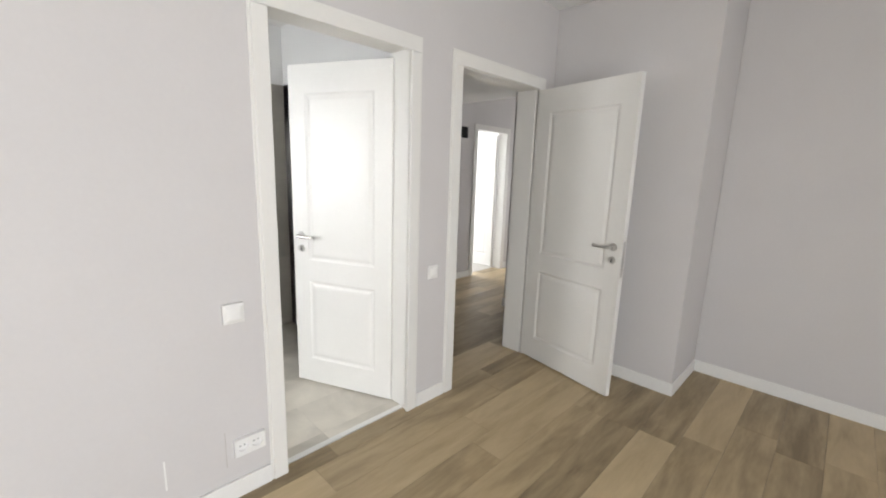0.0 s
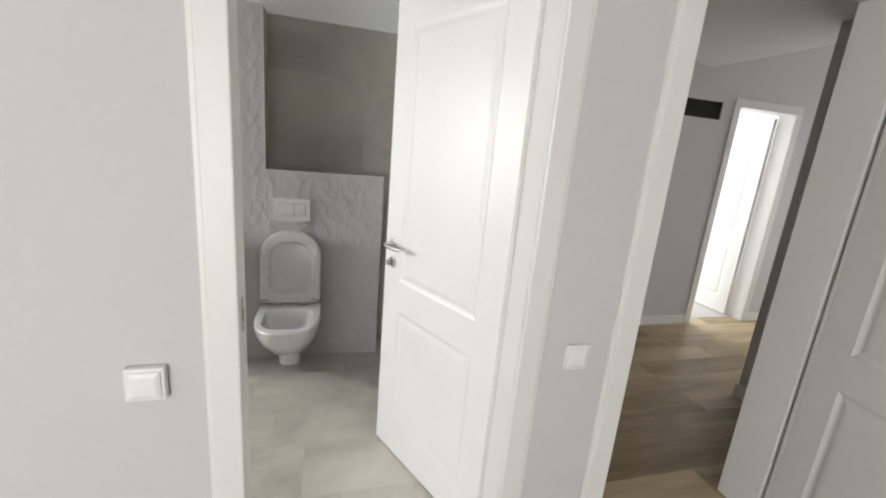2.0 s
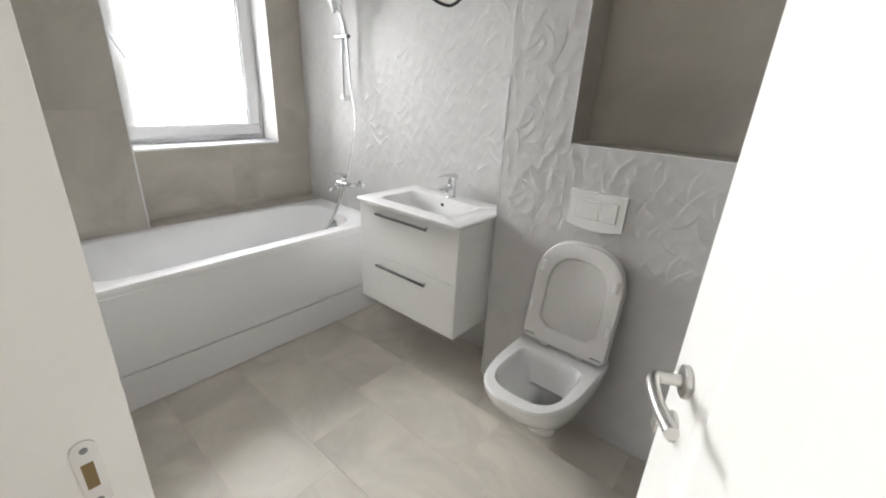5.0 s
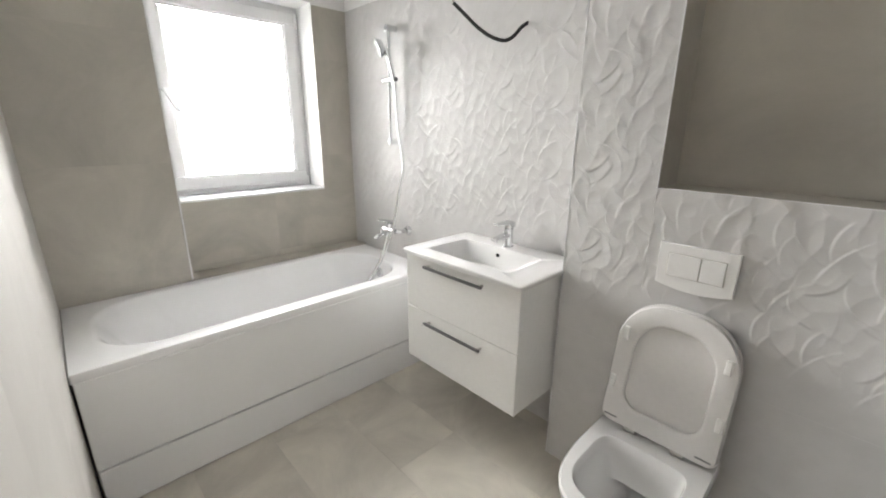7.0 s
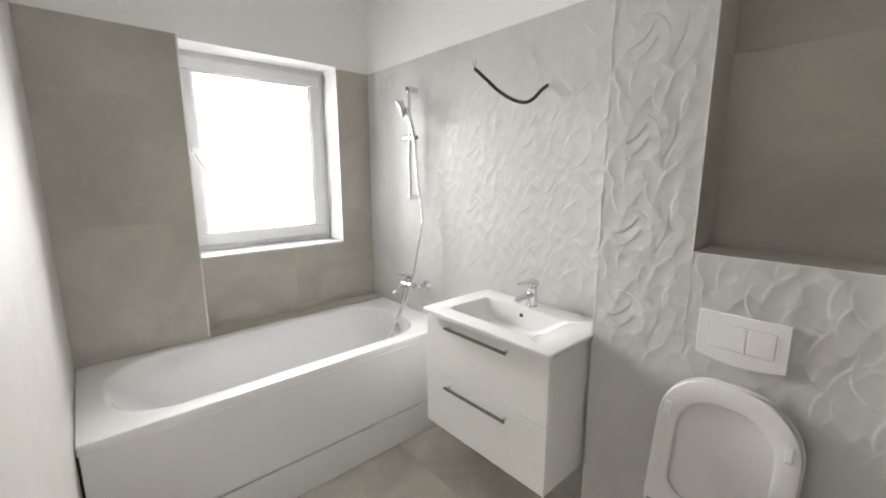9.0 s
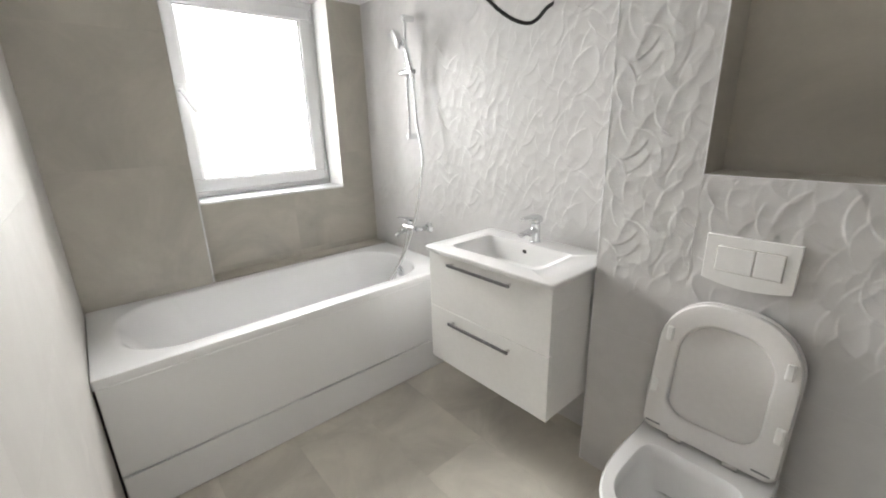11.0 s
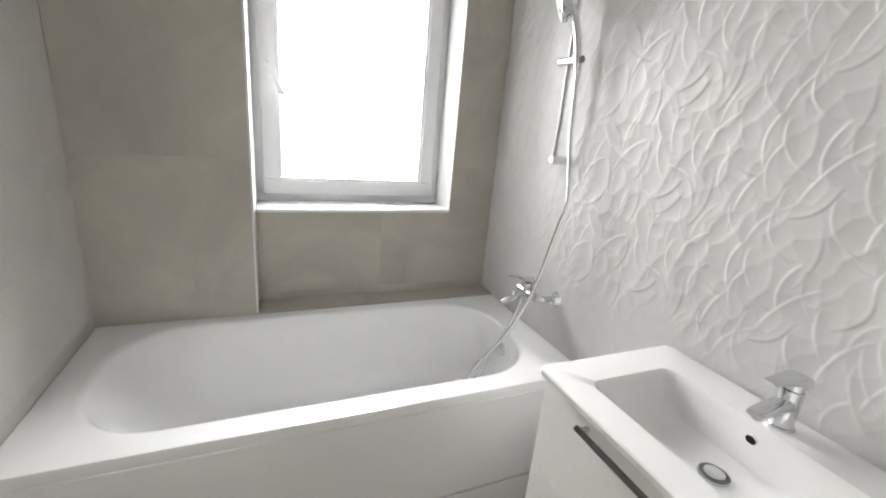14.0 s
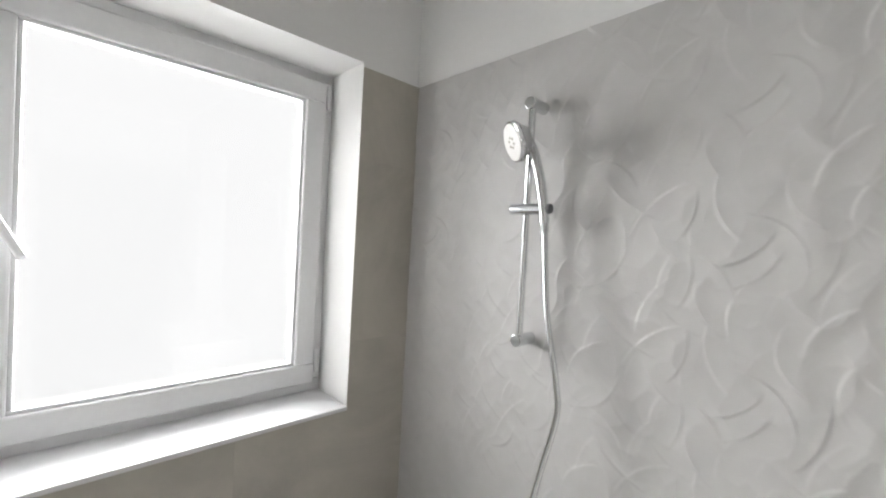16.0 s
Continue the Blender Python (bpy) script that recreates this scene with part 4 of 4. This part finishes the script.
def lay(parent, name, mat, place, us, vs, thick, gap=0.0001, holes=(), shift=None):
    """Tiles on the plane place @ (u, v, 0), their faces at 0. us(row) gives the joints along u."""
    for j, (v0, v1) in enumerate(zip(vs, vs[1:])):
        row = us(j)
        for u0, u1 in zip(row, row[1:]):
            rects = cut((u0 + gap, u1 - gap, v0 + gap, v1 - gap), holes)
            if not rects:
                continue
            c = ((u0 + u1) / 2, (v0 + v1) / 2)
            key = (name, mat.name, thick, tuple(tuple(round(q - c[i // 2], 4) for i, q in enumerate(r)) for r in rects))
            if key not in TILES:
                bm = bmesh.new()
                for a0, a1, b0, b1 in rects:
                    a0, a1, b0, b1 = a0 - c[0], a1 - c[0], b0 - c[1], b1 - c[1]
                    e = 0.0003 if len(rects) == 1 else 0.0
                    lo = [bm.verts.new((x, y, -thick)) for x, y in ((a0, b0), (a1, b0), (a1, b1), (a0, b1))]
                    md = [bm.verts.new((x, y, -e)) for x, y in ((a0, b0), (a1, b0), (a1, b1), (a0, b1))]
                    hi = [bm.verts.new((x, y, 0)) for x, y in ((a0 + e, b0 + e), (a1 - e, b0 + e), (a1 - e, b1 - e), (a0 + e, b1 - e))] if e else md
                    for a, b in ((lo, md),) + (((md, hi),) if e else ()):
                        for k in range(4):
                            bm.faces.new((a[k], a[(k + 1) % 4], b[(k + 1) % 4], b[k]))
                    bm.faces.new(hi)
                me = bpy.data.meshes.new(name)
                bm.normal_update()
                bm.to_mesh(me)
                bm.free()
                me.materials.append(mat)
                TILES[key] = me
            ob = new(name, TILES[key])
            ob.parent = parent
            ob.matrix_world = place @ Matrix.Translation((c[0], c[1], 0))


def plane(origin, u, v):
    u, v = Vector(u), Vector(v)
    w = u.cross(v)
    return Matrix(((u.x, v.x, w.x, origin[0]), (u.y, v.y, w.y, origin[1]), (u.z, v.z, w.z, origin[2]), (0, 0, 0, 1)))


ROWS = [0.0, 0.05, 0.35, 0.65, 0.95, 1.25, 1.55, 1.85, TILE_TOP]
LARGE_ROWS = [0.0, 0.05, 0.65, 1.25, 1.85, TILE_TOP]


def joints(lo, hi, first, step):
    k = first - step * math.ceil((first - lo) / step)
    out = [lo]
    while k < hi - 0.02:
        if k > lo + 0.02:
            out.append(k)
        k += step
    return out + [hi]


# window wall: u along +y, v up, facing +x
lay(wall_window, "tile", TAUPE, plane((BATH_WEST, 0, 0), (0, 1, 0), (0, 0, 1)), lambda j: joints(2.366, BATH_NORTH, 2.912, 0.6), LARGE_ROWS, T - 0.0005, holes=((WY0 - 0.02, WY1 + 0.0025, WZ0 - 0.012, WZ1 + 0.01),))
lay(wall_pillar, "tile", TAUPE, plane((PILLAR, 0, 0), (0, 1, 0), (0, 0, 1)), lambda j: joints(BATH_SOUTH, 2.364, 1.764, 0.6), LARGE_ROWS, T - 0.0005)
lay(wall_pillar, "tile", TAUPE, plane((0, 2.3645, 0), (-1, 0, 0), (0, 0, 1)), lambda j: [-PILLAR + 0.001, -BATH_WEST], [0.609, 0.65, 0.95, WZ0 - 0.013], 0.004)
part("reveal", box(-1.87, PILLAR - 0.001, 2.3602, 2.3655, WZ0 + 0.002, WZ1 + 0.003), WHITE_PAINT, window)
part("edge_strip", box(PILLAR - 0.001, PILLAR + 0.0012, 2.358, 2.3662, 0.61, TILE_TOP, 0.0005), PVC, window, "white tile edge strip")
lay(ledge, "tile", TAUPE, plane((0, 0, 0.612), (0, -1, 0), (1, 0, 0)), lambda j: [-BATH_NORTH, -2.905, -2.366], [BATH_WEST, PILLAR], 0.005)
# door wall inside the bathroom: u along -x, facing +y
lay(wall_south_bath, "tile", PALE_TILE, plane((0, BATH_SOUTH, 0), (-1, 0, 0), (0, 0, 1)), lambda j: joints(-0.618, 1.484, 0.884, 0.6), ROWS, T - 0.004)
# back of the shelf and the end beside the door: u along +x needs facing -y
lay(wall_north, "tile", TAUPE, plane((0, BATH_NORTH, 0), (1, 0, 0), (0, 0, 1)), lambda j: joints(0.527, BATH_EAST, 1.127, 0.6), LARGE_ROWS, T - 0.003, holes=((0.5, 1.246, -1, 1.243),))
lay(wall_east, "tile", TAUPE, plane((BATH_EAST, 0, 0), (0, -1, 0), (0, 0, 1)), lambda j: joints(-BATH_NORTH, -BATH_SOUTH, -2.3, 0.6), LARGE_ROWS, T - 0.003)
lay(prewall, "tile", TAUPE, plane((0.5262 + 0.008, 0, 0), (0, 1, 0), (0, 0, 1)), lambda j: [PREWALL + 0.002, BATH_NORTH], [1.25, 1.85, TILE_TOP], 0.0075)
lay(prewall, "tile", TAUPE, plane((0, 0, 1.250), (1, 0, 0), (0, 1, 0)), lambda j: joints(0.535, 1.249, 1.135, 0.6), [PREWALL + 0.002, BATH_NORTH], 0.007)
lay(prewall, "tile", TAUPE, plane((1.253, 0, 0), (0, 1, 0), (0, 0, 1)), lambda j: [PREWALL + 0.002, BATH_NORTH], LARGE_ROWS[:4], 0.007)
lay(prewall, "tile", RELIEF, plane((0.228, 0, 0), (0, -1, 0), (0, 0, 1)), lambda j: [-BATH_NORTH, -PREWALL - 0.002], ROWS, 0.007)
lay(prewall, "tile", RELIEF, plane((0, PREWALL, 0), (1, 0, 0), (0, 0, 1)), lambda j: joints(0.228, 1.253, 0.535, 0.9), [0.0, 0.05, 0.35, 0.65], T - 0.0005)
lay(wall_north, "tile", RELIEF, plane((0, BATH_NORTH, 0), (1, 0, 0), (0, 0, 1)), lambda j: joints(BATH_WEST, 0.228, -0.69, 0.9), [0.0, 0.05, 0.35, 0.65], T - 0.003)

# relief tiles: hollow leaves with crisp ridges pressed into each tile, the same on every row
LEAF_W, LEAF_V = 0.90, 0.30


def leaf_table(nx=720, nz=240):
    """Height of one tile, endless both ways: slender hollow facets, and over them bowed ridges that cross like the edges of interlaced leaves."""
    gx, gz = np.meshgrid(np.arange(nx) * LEAF_W / nx, np.arange(nz) * LEAF_V / nz)
    facet, ridge = np.full_like(gx, 1.5), np.zeros_like(gx)
    leaves = random.Random(11)
    for columns, rows, slim in ((13, 4, False), (15, 4, True)):
        for i, j in itertools.product(range(columns), range(rows)):
            cx, cz = (i + 0.5 * (j % 2) + leaves.uniform(-0.35, 0.35)) * LEAF_W / columns, (j + leaves.uniform(-0.35, 0.35)) * LEAF_V / rows
            half, wide, sag = leaves.uniform(0.056, 0.090), leaves.uniform(0.025, 0.036), leaves.uniform(0.014, 0.032)
            turn = radians(90 + (30 if (i + j) % 2 else -30) + leaves.uniform(-28, 28))
            low, tilt, size, flip = leaves.uniform(0, 0.35), leaves.uniform(-0.8, 0.8), leaves.uniform(0.35, 1.0), leaves.choice((1, 1, -1))
            for px, pz in itertools.product((-LEAF_W, 0, LEAF_W), (-LEAF_V, 0, LEAF_V)):
                dx, dz = gx - cx - px, gz - cz - pz
                near = (np.abs(dx) < 0.12) & (np.abs(dz) < 0.12)
                if not near.any():
                    continue
                x, z = dx[near], dz[near]
                p, q = (x * math.cos(turn) + z * math.sin(turn)) / half, z * math.cos(turn) - x * math.sin(turn)
                if slim:
                    d = q * flip - sag * (0.5 - p * p)
                    side = np.where(d < 0, 0.5 * np.exp(d / 0.0045) + 0.5 * np.exp(-(d / 0.020) ** 2), np.exp(-(d / 0.0042) ** 2))
                    ridge[near] = np.maximum(ridge[near], size * np.clip(1 - p * p, 0, 1) ** 0.5 * side)
                else:
                    facet[near] = np.minimum(facet[near], low + p * p + (q / wide) ** 2 + tilt * q / wide)
    top = 0.62 * np.clip(facet + 0.15, 0, 1.5) + 0.62 * ridge
    return (5 * top + np.roll(top, 1, 0) + np.roll(top, -1, 0) + np.roll(top, 1, 1) + np.roll(top, -1, 1)) / 9


LEAVES = leaf_table()


def relief_height(x, z):
    nz, nx = LEAVES.shape
    u, v = (x / LEAF_W * nx) % nx, (z / LEAF_V * nz) % nz
    i, j = np.floor(u).astype(int) % nx, np.floor(v).astype(int) % nz
    fu, fv = u - np.floor(u), v - np.floor(v)
    i2, j2 = (i + 1) % nx, (j + 1) % nz
    top = (LEAVES[j, i] * (1 - fu) + LEAVES[j, i2] * fu) * (1 - fv) + (LEAVES[j2, i] * (1 - fu) + LEAVES[j2, i2] * fu) * fv
    return 0.0034 * top + 0.0012 * np.sin(7 * x + 3 * z) * np.sin(11 * z - 2 * x)


def relief_tile(parent, place, u0, u1, v0, v1, ou, end, gap=0.0):
    """end(x): the height at which the relief runs out into the smooth foot of the wall."""
    nx, nz = max(2, int((u1 - u0) / 0.0024)), max(2, int((v1 - v0) / 0.0024))
    gx, gz = np.meshgrid(np.linspace(u0 + gap, u1 - gap, nx), np.linspace(v0 + gap, v1 - gap, nz))
    low = np.clip((gz - end(gx)) / 0.16, 0, 1)
    low = low * low * (3 - 2 * low)
    h = relief_height(gx - ou, gz - 0.05) * low
    verts = np.stack([gx, gz, h], -1).reshape(-1, 3).tolist()
    ids = np.arange(nx * nz).reshape(nz, nx)
    faces = np.stack([ids[:-1, :-1], ids[:-1, 1:], ids[1:, 1:], ids[1:, :-1]], -1).reshape(-1, 4).tolist()
    rim = ids[0, :].tolist() + ids[1:, -1].tolist() + ids[-1, -2::-1].tolist() + ids[-2:0:-1, 0].tolist()
    base = len(verts)
    m = len(rim)
    verts += [tuple(verts[i]) for i in rim] + [(verts[i][0], verts[i][1], -0.006) for i in rim]
    faces += [(base + i, base + m + i, base + m + (i + 1) % m, base + (i + 1) % m) for i in range(m)]
    me = bpy.data.meshes.new("relief_tile")
    me.from_pydata(verts, [], faces)
    for p in me.polygons:
        p.use_smooth = True
    me.materials.append(RELIEF)
    ob = new("relief_tile", me)
    ob.parent = parent
    ob.matrix_world = place


north = plane((0, BATH_NORTH, 0), (1, 0, 0), (0, 0, 1))
front = plane((0, PREWALL, 0), (1, 0, 0), (0, 0, 1))
RELIEF_ROWS = ROWS[3:]


def north_end(x):
    return 0.84 + 0.05 * np.sin(9 * x) + 0.04 * np.sin(23 * x + 1)


def front_end(x):
    return 0.80 - 0.13 * np.clip((x - 0.25) / 0.8, 0, 1) + 0.03 * np.sin(14 * x) + 0.02 * np.sin(31 * x)


for v0, v1 in zip(RELIEF_ROWS, RELIEF_ROWS[1:]):
    for u0, u1 in ((BATH_WEST, -0.69), (-0.69, 0.228)):
        relief_tile(wall_north, north, u0, u1, v0, v1, -0.69, north_end)
    relief_tile(prewall, front, 0.228, 0.535, v0, v1, 0.228, front_end)
for v0, v1 in ((0.65, 0.95), (0.95, 1.25)):
    relief_tile(prewall, front, 0.535, 1.253, v0, v1, 0.535, front_end)
for x in (0.2272,):
    structure("trim", box(x - 0.001, x + 0.0025, PREWALL - 0.0025, PREWALL + 0.004, 0.0, TILE_TOP, 0.0006), PVC, "thin white tile edge trim", "trim")
structure("trim", box(0.5325, 0.5365, PREWALL - 0.003, PREWALL + 0.004, 1.25, TILE_TOP, 0.0006), PVC, "thin white tile edge trim", "trim")
structure("trim", box(0.5365, 1.253, PREWALL - 0.003, PREWALL + 0.003, 1.2485, 1.2515, 0.0006), PVC, "thin white tile edge trim", "trim")

# bathroom floor: long tiles in running bond
FT, FL = 0.33, 0.66
vs = [DOOR_WALL + 0.07] + [y for y in (1.77, 2.10, 2.43, 2.76, 3.09, 3.42)] + [BATH_NORTH]
SHIFT = (0.98, 0.98, 0.816, 0.652, 0.51, 0.36, 0.2)
lay(floor_bath, "floor_tile", FLOOR_TILE, plane((0, 0, 0), (1, 0, 0), (0, 1, 0)), lambda j: joints(-1.6, BATH_EAST, SHIFT[j], FL), vs, T, 0.0002, holes=((-2, 0.684, 0, BATH_SOUTH - 0.004), (1.492, 3, 0, BATH_SOUTH - 0.004)))

# oak planks along x
rng = random.Random(4)
for parent, x0, x1, y0, y1 in ((floor_bedroom, -2.8, 3.484, -2.8, DOOR_WALL + 0.04), (floor_hall, 1.75, 7.0, DOOR_WALL + 0.041, 3.70)):
    vs, k = [y0], 0.94 - 0.2 * math.ceil((0.94 - y0) / 0.2)
    while k < y1 - 0.01:
        if k > y0 + 0.01:
            vs.append(k)
        k += 0.2
    vs.append(y1)
    starts = [rng.uniform(0, 1.29) for _ in vs]
    holes = ((2.92, 4, 0.535, 1.64), (-3, 0.684, DOOR_WALL + 0.001, 2), (1.478, 1.80, DOOR_WALL + 0.001, 2), (2.77, 4, DOOR_WALL + 0.001, 1.63)) if parent is floor_bedroom else ((3.6, 8, 1.5, 2.45), (2.745, 3.7, 1.5, 1.802), (1.7, 1.82, 1.5, 1.802), (1.7, 4.36, HALL_NORTH + 0.001, 4), (5.03, 8, HALL_NORTH + 0.001, 4))
    lay(parent, "plank", OAK, plane((0, 0, 0), (1, 0, 0), (0, 1, 0)), lambda j: joints(x0, x1, starts[j], 1.29), vs, 0.011, 0.0006, holes=holes)
